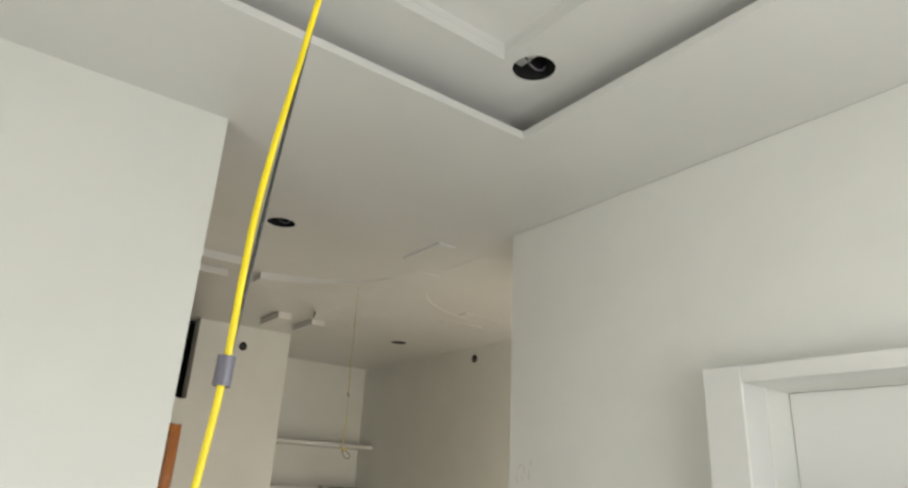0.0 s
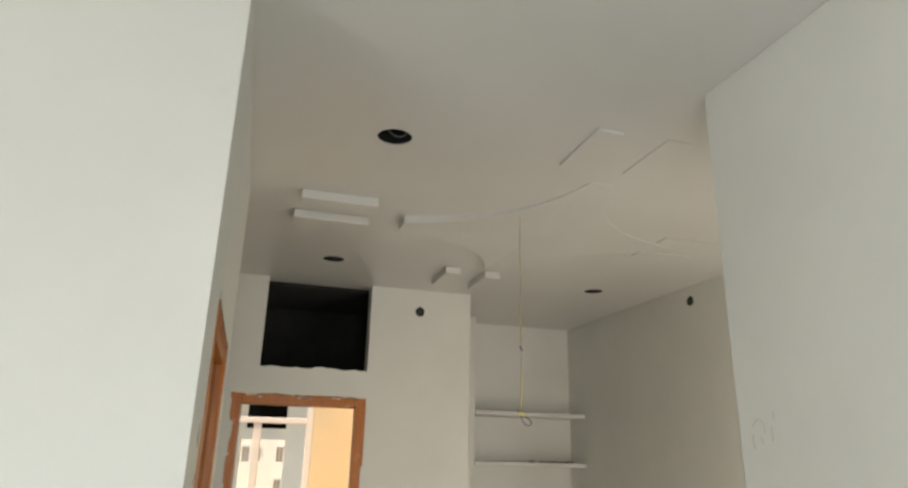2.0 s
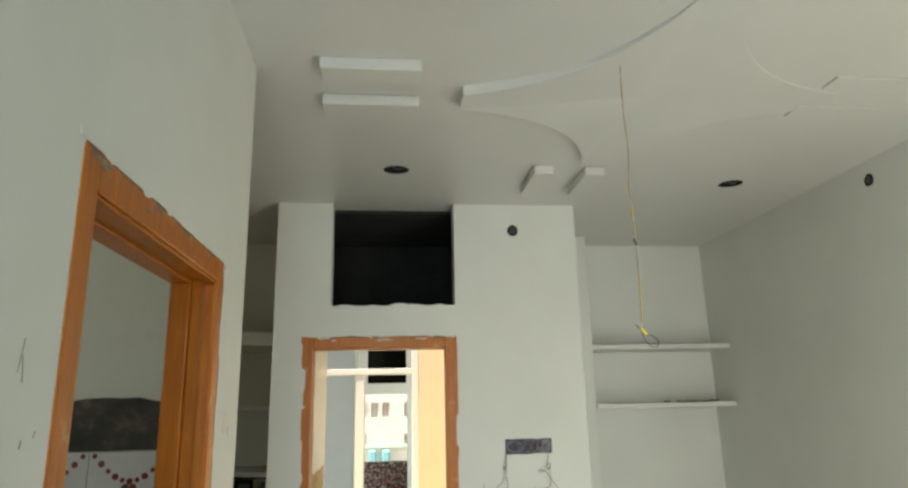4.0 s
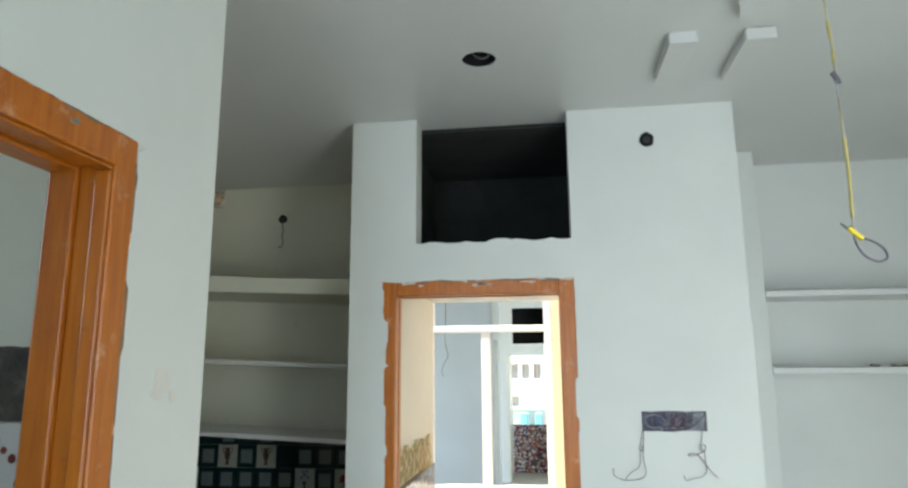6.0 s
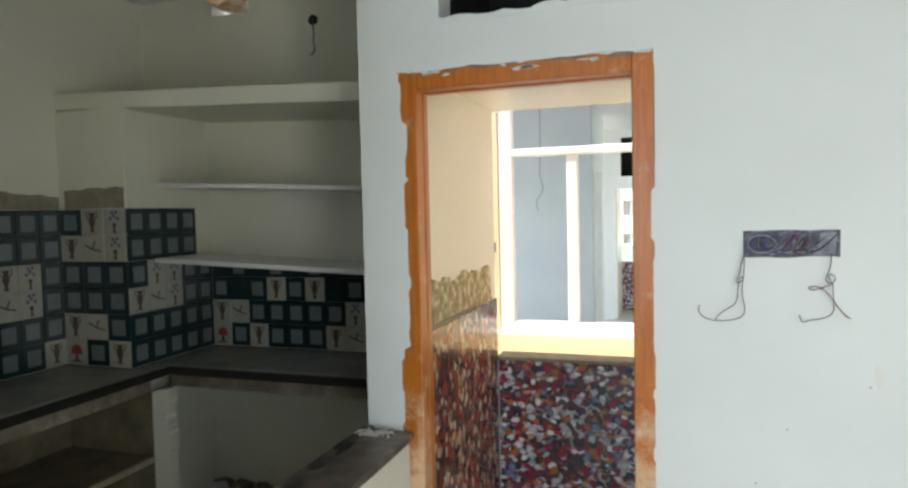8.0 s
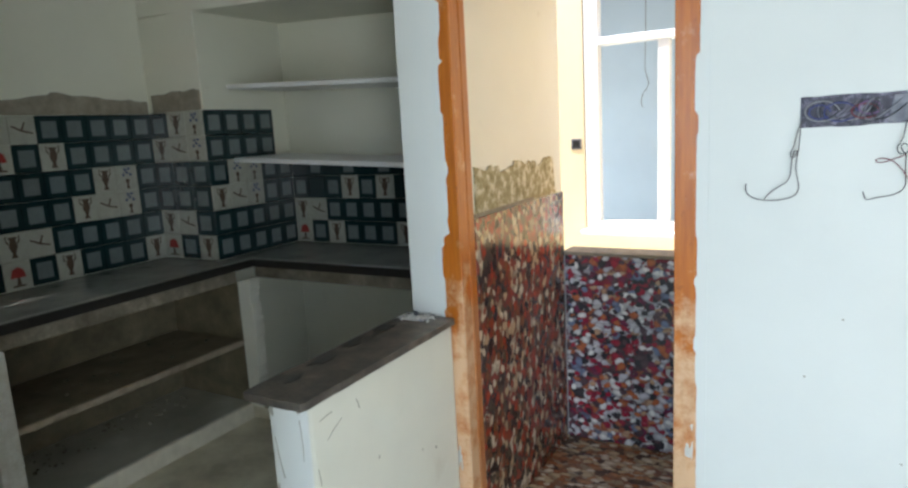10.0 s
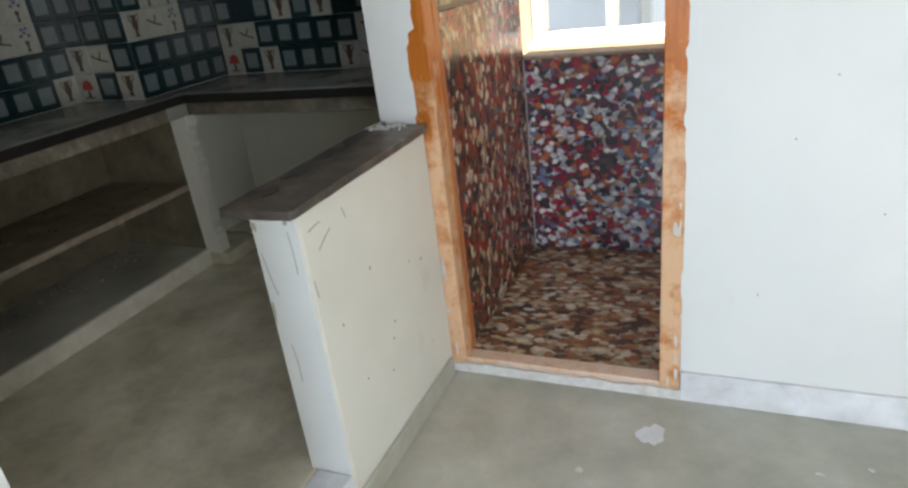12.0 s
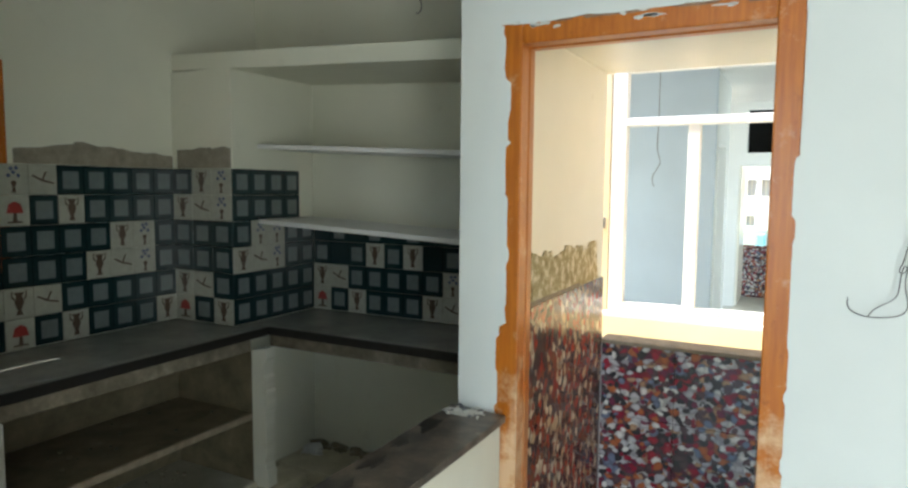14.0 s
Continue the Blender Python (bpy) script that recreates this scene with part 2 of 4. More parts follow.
NICK = plain("chipped_paint", (0.44, 0.41, 0.34), 0.8)
EDGE = plain("black_stone_edge", (0.022, 0.02, 0.018), 0.3)
LIP = mottled("rendered_lip", [(0.35, (0.13, 0.11, 0.075)), (0.55, (0.22, 0.19, 0.14)), (0.72, (0.36, 0.32, 0.25))], 9, 0.8, 70, 0.5)
SMUDGE = painted("hand_smudge", (0.745, 0.71, 0.655), (0.7, 0.66, 0.60), 0.4, 0.6, 9)
PENCIL = plain("pencil_mark", (0.33, 0.28, 0.24), 0.8)
FACADE = painted("facade_paint", (0.90, 0.84, 0.70), (0.5, 0.45, 0.36), 0.3)
FACADE_O = plain("orange_shutter", (0.72, 0.62, 0.52), 0.6)
FACADE_W = plain("dusty_pane", (0.74, 0.71, 0.66), 0.4)
LEDGE = plain("pale_green_paint", (0.52, 0.66, 0.46), 0.6)
CYAN = plain("cyan_paint", (0.30, 0.66, 0.74), 0.6)


# ---------------------------------------------------------------- mesh helpers
def finish(ob, bevel=0.0):
    if bevel:
        mod = ob.modifiers.new("edge", "BEVEL")
        mod.width, mod.segments, mod.limit_method, mod.angle_limit = bevel, 2, "ANGLE", radians(40)
    return ob


def mesh_object(name, bm, mats, parent=None, label="", bevel=0.0, smooth=False):
    me = bpy.data.meshes.new(name)
    bmesh.ops.recalc_face_normals(bm, faces=bm.faces[:])
    bm.to_mesh(me)
    bm.free()
    for m in mats if isinstance(mats, (list, tuple)) else [mats]:
        me.materials.append(m)
    if smooth:
        me.polygons.foreach_set("use_smooth", [True] * len(me.polygons))
    ob = new(name, me)
    if parent:
        ob.parent = parent
    if label:
        tagged(ob, label)
    return finish(ob, bevel)


def part(name, bm, mat, parent, label="", bevel=0.0, smooth=False):
    return mesh_object(name, bm, mat, parent, label, bevel, smooth)


def add_box(bm, lo, hi, mi=0):
    v = [bm.verts.new((x, y, z)) for x in (lo[0], hi[0]) for y in (lo[1], hi[1]) for z in (lo[2], hi[2])]
    for f in ((0, 1, 3, 2), (4, 6, 7, 5), (0, 4, 5, 1), (2, 3, 7, 6), (0, 2, 6, 4), (1, 5, 7, 3)):
        bm.faces.new([v[i] for i in f]).material_index = mi
    return bm


def box(lo, hi):
    return add_box(bmesh.new(), lo, hi)


def slab(axis, at, thick, u0, u1, v0, v1, holes=()):
    """A wall, floor or ceiling with rectangular holes right through it. axis: its normal; u, v: the other two axes in order."""
    us = sorted({u0, u1, *[min(max(h[i], u0), u1) for h in holes for i in (0, 1)]})
    vs = sorted({v0, v1, *[min(max(h[i], v0), v1) for h in holes for i in (2, 3)]})
    bm, cache = bmesh.new(), {}

    def vert(i, j, k):
        if (i, j, k) not in cache:
            w, u, v = at + k * thick, us[i], vs[j]
            cache[i, j, k] = bm.verts.new({"x": (w, u, v), "y": (u, w, v), "z": (u, v, w)}[axis])
        return cache[i, j, k]

    def solid(i, j):
        if not (0 <= i < len(us) - 1 and 0 <= j < len(vs) - 1):
            return False
        cu, cv = (us[i] + us[i + 1]) / 2, (vs[j] + vs[j + 1]) / 2
        return not any(h[0] < cu < h[1] and h[2] < cv < h[3] for h in holes)

    for i in range(len(us) - 1):
        for j in range(len(vs) - 1):
            if not solid(i, j):
                continue
            for k in (0, 1):
                bm.faces.new([vert(i, j, k), vert(i + 1, j, k), vert(i + 1, j + 1, k), vert(i, j + 1, k)])
            for di, dj, a, b in ((-1, 0, (i, j), (i, j + 1)), (1, 0, (i + 1, j), (i + 1, j + 1)), (0, -1, (i, j), (i + 1, j)), (0, 1, (i, j + 1), (i + 1, j + 1))):
                if not solid(i + di, j + dj):
                    bm.faces.new([vert(*a, 0), vert(*b, 0), vert(*b, 1), vert(*a, 1)])
    return bm


def structure(name, bm, mat, label, category="wall", bevel=0.0):
    return tagged(mesh_object(name, bm, mat, bevel=bevel), label, category, kind="structure")


def tube(name, points, radius, mat, parent=None, label="", resolution=3):
    cu = bpy.data.curves.new(name, "CURVE")
    cu.dimensions, cu.bevel_depth, cu.bevel_resolution, cu.resolution_u = "3D", radius, 2, resolution
    sp = cu.splines.new("NURBS")
    sp.points.add(len(points) - 1)
    for p, co in zip(sp.points, points):
        p.co = (*co, 1)
    sp.use_endpoint_u, sp.order_u = True, min(4, len(points))
    tmp = bpy.data.objects.new(name, cu)
    me = bpy.data.meshes.new_from_object(tmp)
    bpy.data.objects.remove(tmp)
    me.materials.clear()
    me.materials.append(mat)
    me.polygons.foreach_set("use_smooth", [True] * len(me.polygons))
    ob = new(name, me)
    if parent:
        ob.parent = parent
    if label:
        tagged(ob, label)
    return ob


def thing(name, label, category, group="", at=(0, 0, 0)):
    ob = new(name)
    ob.empty_display_size = 0.1
    ob.location = at
    return tagged(ob, label, category, group)


def sheet_from(points, axis, at, thick):
    """A flat plate with the given outline in the plane across the axis."""
    bm = bmesh.new()
    rows = []
    for k in (0, 1):
        w = at + k * thick
        rows.append([bm.verts.new({"x": (w, u, v), "y": (u, w, v), "z": (u, v, w)}[axis]) for u, v in points])
    bm.faces.new(rows[0])
    bm.faces.new(rows[1])
    n = len(points)
    for i in range(n):
        bm.faces.new([rows[0][i], rows[0][(i + 1) % n], rows[1][(i + 1) % n], rows[1][i]])
    return bm


# ---------------------------------------------------------------- the flat's shell
H, TOP = 2.81, 3.10          # ceiling and roof
MAIN = 4.80                  # face of the wall with the wash area's door
GAP = 8.0                    # the next flat of the row repeats this one


def shell(d, n, paint):
    """Walls, floor and ceiling of one flat of the row; d: how far along y it stands."""
    structure(f"floor_{n}", slab("z", -0.12, 0.12, -1.02, 4.0, d - 0.79, d + 5.9), FLOOR, "dusty grey-green cement floor with pale scuffs", "floor")
    structure(f"wall_{n}_front", slab("y", d - 0.79, 0.12, -1.02, 4.0, 0, TOP, [(0.92, 1.93, 0.83, 2.40)]), WALL_DUCT if d else WALL, "cream painted wall round a white window" if d else "white painted wall with a window opening", "wall", 0.004)
    structure(f"wall_{n}_left", slab("x", -1.02, 0.12, d - 0.67, d + 1.985, 0, TOP, [(d - 0.15, d + 0.85, -0.1, 2.1)]), WALL, "white painted wall with the flat's entrance opening", "wall")
    structure(f"wall_{n}_living", slab("y", d + 1.985, 0.12, -1.02, 1.235, 0, H), paint, "living room wall tinted blue for the skylight" if d else "white painted wall ending in a sharp corner", "wall")
    structure(f"wall_{n}_side_door", slab("x", 1.115, 0.12, d + 2.105, d + 3.352, 0, H, [(d + 2.30, d + 3.08, -0.1, 2.10)]), WALL, "white painted passage wall with a doorway", "wall")
    structure(f"wall_{n}_main", slab("y", d + MAIN, 0.12, 1.078, 2.682, 0, H, [(1.24, 2.0, -0.1, 1.945), (1.33, 1.985, 2.125, 2.70)] if d else [(1.24, 2.0, -0.1, 2.085), (1.365, 2.01, 2.255, 3.0)]), WALL, "bright white wall with a doorway and a loft opening above", "wall", 0.003)
    structure(f"wall_{n}_right", slab("x", 2.518, 0.142, d - 0.67, d + 2.115, 0, H, [] if d else [(0.1, 1.075, 0.54, 2.078)]), WALL, "off-white living room wall ending in a sharp corner", "wall", 0.004)
    structure(f"wall_{n}_dining_front", slab("y", d + 1.995, 0.12, 2.66, 4.0, 0, H, [(2.85, 3.75, -0.1, 2.1)]), WALL, "off-white dining room wall with a balcony opening", "wall")
    structure(f"wall_{n}_dining", slab("x", 3.87, 0.12, d + 2.115, d + 5.87, 0, H), WALL, "off-white dining room side wall in soft shade", "wall")
    structure(f"wall_{n}_alcove_jamb", box((2.682, d + 5.49, 0), (2.957, d + 5.75, H)), WALL, "white narrow jamb beside the shelf alcove", "wall", 0.003)
    structure(f"wall_{n}_alcove_back", slab("y", d + 5.75, 0.12, 2.55, 3.87, 0, TOP), WALL, "white back wall of the shelf alcove", "wall")
    structure(f"wall_{n}_block_side", box((2.55, d + 4.92, 0), (2.682, d + 5.75, H)), WALL, "white side of the wash room block", "wall")
    structure(f"wall_{n}_wash_left", box((1.078, d + 4.92, 0), (1.265, d + 5.80, TOP)), WALL_CREAM, "cream plastered wash area wall, stained", "wall", 0.003)
    if not d:
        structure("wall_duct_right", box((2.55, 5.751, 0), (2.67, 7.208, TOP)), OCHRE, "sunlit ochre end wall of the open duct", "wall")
    structure(f"parapet_{n}", box((1.265, d + 5.81, 0), (2.549, d + 5.92, 0.78 if d else 0.93)), WALL_CREAM, "low cream parapet behind patterned tiles", "wall", 0.004)
    structure(f"loft_floor_{n}", box((1.265, d + 4.92, 1.97 if d else 2.105), (2.55, d + 5.80, 2.12 if d else 2.25)), WALL_CREAM, "plastered loft slab over the wash area", "ceiling")
    low = 2.124 if d else 2.254
    structure(f"loft_back_{n}", box((1.265, d + 5.72, low - 0.004), (2.55, d + 5.80, TOP)), SHADECEM, "loft back coloured near black for its shade", "wall")
    # lining sheets added in the shade colour so the loft stays black
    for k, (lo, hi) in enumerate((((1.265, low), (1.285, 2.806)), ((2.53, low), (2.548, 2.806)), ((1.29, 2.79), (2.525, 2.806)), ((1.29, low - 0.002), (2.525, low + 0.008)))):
        structure(f"loft_lining_{n}_{k}", box((lo[0], d + 4.925, lo[1]), (hi[0], d + 5.715, hi[1])), SHADECEM, "added loft lining coloured near black for shade", "wall")
    structure(f"roof_{n}", slab("z", 3.06, 0.14, -1.02, 4.0, d - 0.79, d + 5.80), WALL, "plain concrete roof slab", "roof")


shell(0.0, 1, WALL)
shell(GAP, 2, WALL_SKYLIT)

# the first flat's false ceiling, with a stepped tray over the living room
holes = [(1.706, 2.690, 0.060), (1.694, 4.280, 0.060), (3.395, 4.410, 0.060), (0.127, 5.133, 0.055)]


def cut_round(bm, axis_holes, z):
    """Round holes: each square of the ceiling around a lamp hole is rebuilt as a ring."""
    for x, y, r in axis_holes:
        sq = []
        s = r + 0.03
        ring = [bm.verts.new((x + r * math.cos(a), y + r * math.sin(a), z)) for a in [i * math.tau / 24 for i in range(24)]]
        for i in range(24):
            a = i * math.tau / 24
            k = s / max(abs(math.cos(a)), abs(math.sin(a)))
            sq.append(bm.verts.new((x + k * math.cos(a), y + k * math.sin(a), z)))
        up = [bm.verts.new((v.co.x, v.co.y, z + 0.004)) for v in ring]
        for i in range(24):
            j = (i + 1) % 24
            bm.faces.new([ring[i], ring[j], sq[j], sq[i]])
            bm.faces.new([ring[i], ring[j], up[j], up[i]])


TX0, TX1, TY0, TY1 = -0.35, 1.985, -0.25, 1.472
squares = [(x - r - 0.03, x + r + 0.03, y - r - 0.03, y + r + 0.03) for x, y, r in holes]
cb = slab("z", H, 0.025, -1.02, 4.0, -0.79, 5.87, [(TX0, TX1, TY0, TY1), *squares])
cut_round(cb, holes, H)
th = (1.868, 1.300, 0.062)
C = 0.16                      # how far the cove runs back over the lip
t2 = slab("z", 2.92, 0.03, TX0 - C, TX1 + C, TY0 - C, TY1 + C, [(TX0 + 0.21, TX1 - 0.21, TY0 + 0.15, TY1 - 0.15), (th[0] - 0.092, th[0] + 0.092, th[1] - 0.092, th[1] + 0.092)])
cut_round(t2, [th], 2.92)
tmp = bpy.data.meshes.new("tray")
t2.to_mesh(tmp)
cb.from_mesh(tmp)
t2.free()
for lo, hi in (((TX0 - C - 0.03, TY0 - C, H + 0.026), (TX0 - C, TY1 + C, 2.95)), ((TX1 + C, TY0 - C, H + 0.026), (TX1 + C + 0.03, TY1 + C, 2.95)), ((TX0 - C, TY0 - C - 0.03, H + 0.026), (TX1 + C, TY0 - C, 2.95)), ((TX0 - C, TY1 + C, H + 0.026), (TX1 + C, TY1 + C + 0.03, 2.95)), ((TX0 + 0.1, TY0 + 0.1, 2.975), (TX1 - 0.1, TY1 - 0.1, 3.0)), ((TX0 + 0.15, TY0 + 0.1, 2.951), (TX0 + 0.21, TY1 - 0.1, 2.975)), ((TX1 - 0.21, TY0 + 0.1, 2.951), (TX1 - 0.15, TY1 - 0.1, 2.975)), ((TX0 + 0.2, TY1 - 0.15, 2.951), (TX1 - 0.2, TY1 - 0.1, 2.975)), ((TX0 + 0.2, TY0 + 0.1, 2.951), (TX1 - 0.2, TY0 + 0.15, 2.975))):
    add_box(cb, lo, hi)
structure("ceiling_1", cb, CEIL, "smooth off-white false ceiling with a stepped tray", "ceiling")
structure("ceiling_2", slab("z", H, 0.05, -1.02, 4.0, GAP - 0.79, GAP + 5.80), CEIL, "off-white false ceiling of the next flat", "ceiling")


def lamp_hole(x, y, r, z):
    """The dark can above a cut for a ceiling lamp, with a loose wire and a torn strip in it."""
    t = thing("ceiling_lamp_cutout", "empty round lamp cut-out in the false ceiling", "ceiling hole", "lamp cut-outs", (x, y, z + 0.004))
    bm = bmesh.new()
    bmesh.ops.create_cone(bm, cap_ends=True, segments=24, radius1=r + 0.012, radius2=r + 0.012, depth=0.08, matrix=Matrix.Translation((0, 0, 0.042)))
    bm.faces.ensure_lookup_table()
    low = min(bm.faces, key=lambda f: f.calc_center_median().z)
    bm.faces.remove(low)
    # black colour gives the can the darkness of an unlit hole
    part("can", bm, BLACK, t)
    tube("loose_wire", [(-r * 0.7, 0, 0.05), (-r * 0.2, r * 0.3, 0.0), (r * 0.4, -r * 0.2, -0.02), (r * 0.8, r * 0.1, 0.03)], 0.003, TAPE, t)


for hx, hy, hr in holes:
    lamp_hole(hx, hy, hr, H)
lamp_hole(*th, 2.92)

# ---------------------------------------------------------------- duct, ground and distance
structure("ground", slab("z", -0.62, 0.5, -400, 400, -400, 400), CEMENT, "bare grey-brown building ground", "ground")
structure("duct_wall", box((-1.02, 5.86, 0), (-0.9, 7.208, 3.1)), WALL_CREAM, "cream end wall of the open duct", "wall")
structure("duct_floor", box((-0.9, 5.925, -0.12), (2.548, 7.20, -0.004)), SCREED, "cement floor of the open duct", "floor")


# ---------------------------------------------------------------- kitchen shell
structure("kitchen_floor", box((-0.695, 3.352, 0.0), (1.125, 5.74, 0.15)), SCREED, "raised grey cement kitchen floor with a worn edge", "floor", 0.008)
structure("wall_kitchen_left", slab("x", -0.815, 0.12, 3.20, 5.86, 0, TOP, [(3.62, 4.42, 1.27, 2.09)]), WALL_K, "grey-white kitchen wall, patched above the tiles", "wall")
structure("wall_kitchen_back", slab("y", 5.74, 0.12, -0.695, 1.078, 0, TOP, [(-0.235, -0.005, 2.70, 2.805)]), WALL_K, "dull white kitchen back wall with a vent opening", "wall")
structure("wall_kitchen_front", slab("y", 3.20, 0.152, -0.695, 1.115, 0, H), WALL_K, "dull white wall between kitchen and toilet", "wall")
structure("kitchen_column", box((-0.695, 5.177, 0.15), (-0.297, 5.74, 2.155)), WALL_K, "plastered corner column in the kitchen", "column", 0.003)
structure("half_wall", box((1.106, 4.080, 0.0), (1.232, MAIN, 0.90)), HALF, "low cream-white half wall with scuffs", "wall", 0.012)
# unseen opening, added to let the toilet's fill light in
structure("wall_toilet_left", slab("x", -0.30, 0.12, 2.105, 3.20, 0, H, [(2.45, 2.95, 1.85, 2.45)]), WALL_K, "grey toilet wall with an added light opening", "wall")


# ---------------------------------------------------------------- doors and windows
def ragged(u0, u1, step, base, amp, seed):
    rnd = random.Random(seed)
    out, u, k = [], u0, 0.0
    while u < u1:
        k = 0.6 * k + rnd.uniform(-amp, amp)
        out.append((u, base(u) + k))
        u += step * rnd.uniform(0.5, 1.5)
    out.append((u1, base(u1)))
    return out


def chipped(u0, u1, base, depth, seed):
    """Broken plaster line: straight runs with sharp notches."""
    rnd = random.Random(seed)
    out, u = [], u0
    while u < u1 - 0.02:
        v = u + rnd.choice((0.012, 0.02, 0.035, 0.07, 0.12)) * rnd.uniform(0.7, 1.3)
        v = min(v, u1)
        k = rnd.choice((0.0, 0.0, 0.2, -0.3, 0.6, -0.8, 1.0)) * depth
        n = max(2, int((v - u) / 0.012))
        for i in range(n):
            q = u + (v - u) * (i + 0.15) / n
            out.append((q, base(q) + k + rnd.uniform(-0.14, 0.14) * depth))
        u = v
    return out


def door_frame_main():
    """Timber door frame of the wash area, with a rebate, a threshold and broken plaster lapping over its outer edge."""
    t = thing("door_1", "orange-varnished timber door frame with ragged plaster edges", "door frame", at=(1.617, MAIN, 0))
    tagged(t, kind="structure")
    o = Vector((1.617, MAIN, 0))

    def member(name, lo, hi, mat=WOOD, label="", bevel=0.004):
        return part(name, box(Vector(lo) - o, Vector(hi) - o), mat, t, label, bevel)

    y0, y1 = MAIN - 0.002, MAIN + 0.098
    member("jamb", (1.205, y0, 0.0), (1.281, y0 + 0.06, 2.098))
    member("jamb", (1.952, y0, 0.0), (2.016, y0 + 0.06, 2.098))
    member("head", (1.281, y0, 2.037), (1.952, y0 + 0.06, 2.098))
    member("threshold", (1.281, y0 + 0.003, 0.012), (1.952, y0 + 0.064, 0.055), THRESH, "pale dusty timber threshold")
    member("rebate", (1.245, y0 + 0.06, 0.0), (1.284, y1, 2.085), WOOD_IN)
    member("rebate", (1.956, y0 + 0.06, 0.0), (1.998, y1, 2.085), WOOD_IN)
    member("rebate", (1.284, y0 + 0.06, 2.033), (1.956, y1, 2.085), WOOD_IN)

    def left(z):
        return 1.222 if z > 1.93 else 1.24 if z > 1.2 else 1.218 if z > 1.165 else 1.208
    rim = [(x, z) for z, x in ragged(0.0, 2.11, 0.07, lambda z: 1.172 + 0.008 * math.sin(5 * z), 0.004, 8)]
    pts = [(x, z) for z, x in chipped(0.0, 2.11, left, 0.008, 3)] + rim[::-1]
    part("plaster_edge", sheet_from([(x - o.x, z) for x, z in pts], "y", -0.0030, 0.0028), WALL, t, "chipped white plaster edge")
    pts = [(2.04, 0.109)] + [(x, z) for z, x in chipped(0.109, 2.11, lambda z: 2.015 - (0.007 if 0.9 < z < 1.7 else 0), 0.005, 5)] + [(2.04, 2.11)]
    part("plaster_edge", sheet_from([(x - o.x, z) for x, z in pts], "y", -0.0040, 0.0035), WALL, t)
    pts = [(1.19, 2.125)] + ragged(1.19, 2.04, 0.03, lambda x: 2.097, 0.003, 7) + [(2.04, 2.125)]
    part("plaster_edge", sheet_from([(x - o.x, z) for x, z in pts], "y", -0.0034, 0.0030), WALL, t)
    pts = [(1.245, 2.104)] + chipped(1.245, 2.000, lambda x: 2.089, 0.007, 47) + [(2.000, 2.104)]
    part("mortar_line", sheet_from([(x - o.x, z) for x, z in pts], "y", -0.0031, 0.0026), BROWNMORTAR, t, "brown mortar along the frame head")
    pts = [(1.20, 0.002)] + [(x, z) for x, z in ragged(1.20, 2.03, 0.025, lambda x: 0.040, 0.005, 9)] + [(2.03, 0.002)]
    part("plaster_bead", sheet_from([(x - o.x, z) for x, z in pts], "y", -0.014, 0.012), PLASTER, t, "rough white bead along the floor")


def door_frame_side():
    t = thing("door_2", "orange timber door frame of the toilet, without a leaf", "door frame", at=(1.235, 2.688, 0))
    tagged(t, kind="structure")
    o = Vector((1.235, 2.688, 0))

    def member(name, lo, hi, mat=WOOD, label=""):
        return part(name, box(Vector(lo) - o, Vector(hi) - o), mat, t, label, 0.004)

    member("jamb", (1.175, 2.288, 0), (1.2375, 2.343, 2.114))
    member("jamb", (1.175, 3.040, 0), (1.2375, 3.092, 2.114))
    member("head", (1.175, 2.343, 2.056), (1.2375, 3.040, 2.114))
    member("rebate", (1.125, 2.305, 0), (1.175, 2.350, 2.098), WOOD_IN)
    member("rebate", (1.125, 3.033, 0), (1.175, 3.075, 2.098), WOOD_IN)
    member("rebate", (1.125, 2.350, 2.048), (1.175, 3.033, 2.098), WOOD_IN)
    for y in (2.3435, 3.0325):
        member("bead", (1.2065, y, 0), (1.2335, y + 0.007, 2.0485), WOOD_IN)
    member("bead", (1.2065, 2.3435, 2.049), (1.2335, 3.0395, 2.0555), WOOD_IN)
    for u0, u1, base, seed, vert in ((2.27, 3.11, 2.112, 11, False), (0.0, 2.108, 3.091, 12, True)):
        r = chipped(u0, u1, lambda q: base, 0.004, seed)
        pts = [(v, u) for u, v in r] + [(base + 0.02, u1), (base + 0.02, u0)] if vert else r + [(u1, base + 0.02), (u0, base + 0.02)]
        part("plaster_edge", sheet_from([(y - o.y, z) for y, z in pts], "x", 0.0004, 0.0036 if vert else 0.0030), WALL, t, "chipped plaster edge")
        u0, u1 = u0 + 0.022, u1 - 0.022
        r = chipped(u0, u1, lambda q: base - 0.003, 0.004, seed + 40)
        pts = [(v, u) for u, v in r] + [(base + 0.006, u1), (base + 0.006, u0)] if vert else r + [(u1, base + 0.006), (u0, base + 0.006)]
        part("mortar_line", sheet_from([(y - o.y, z) for y, z in pts], "x", 0.0004, 0.0026), BROWNMORTAR, t, "brown mortar along the frame")


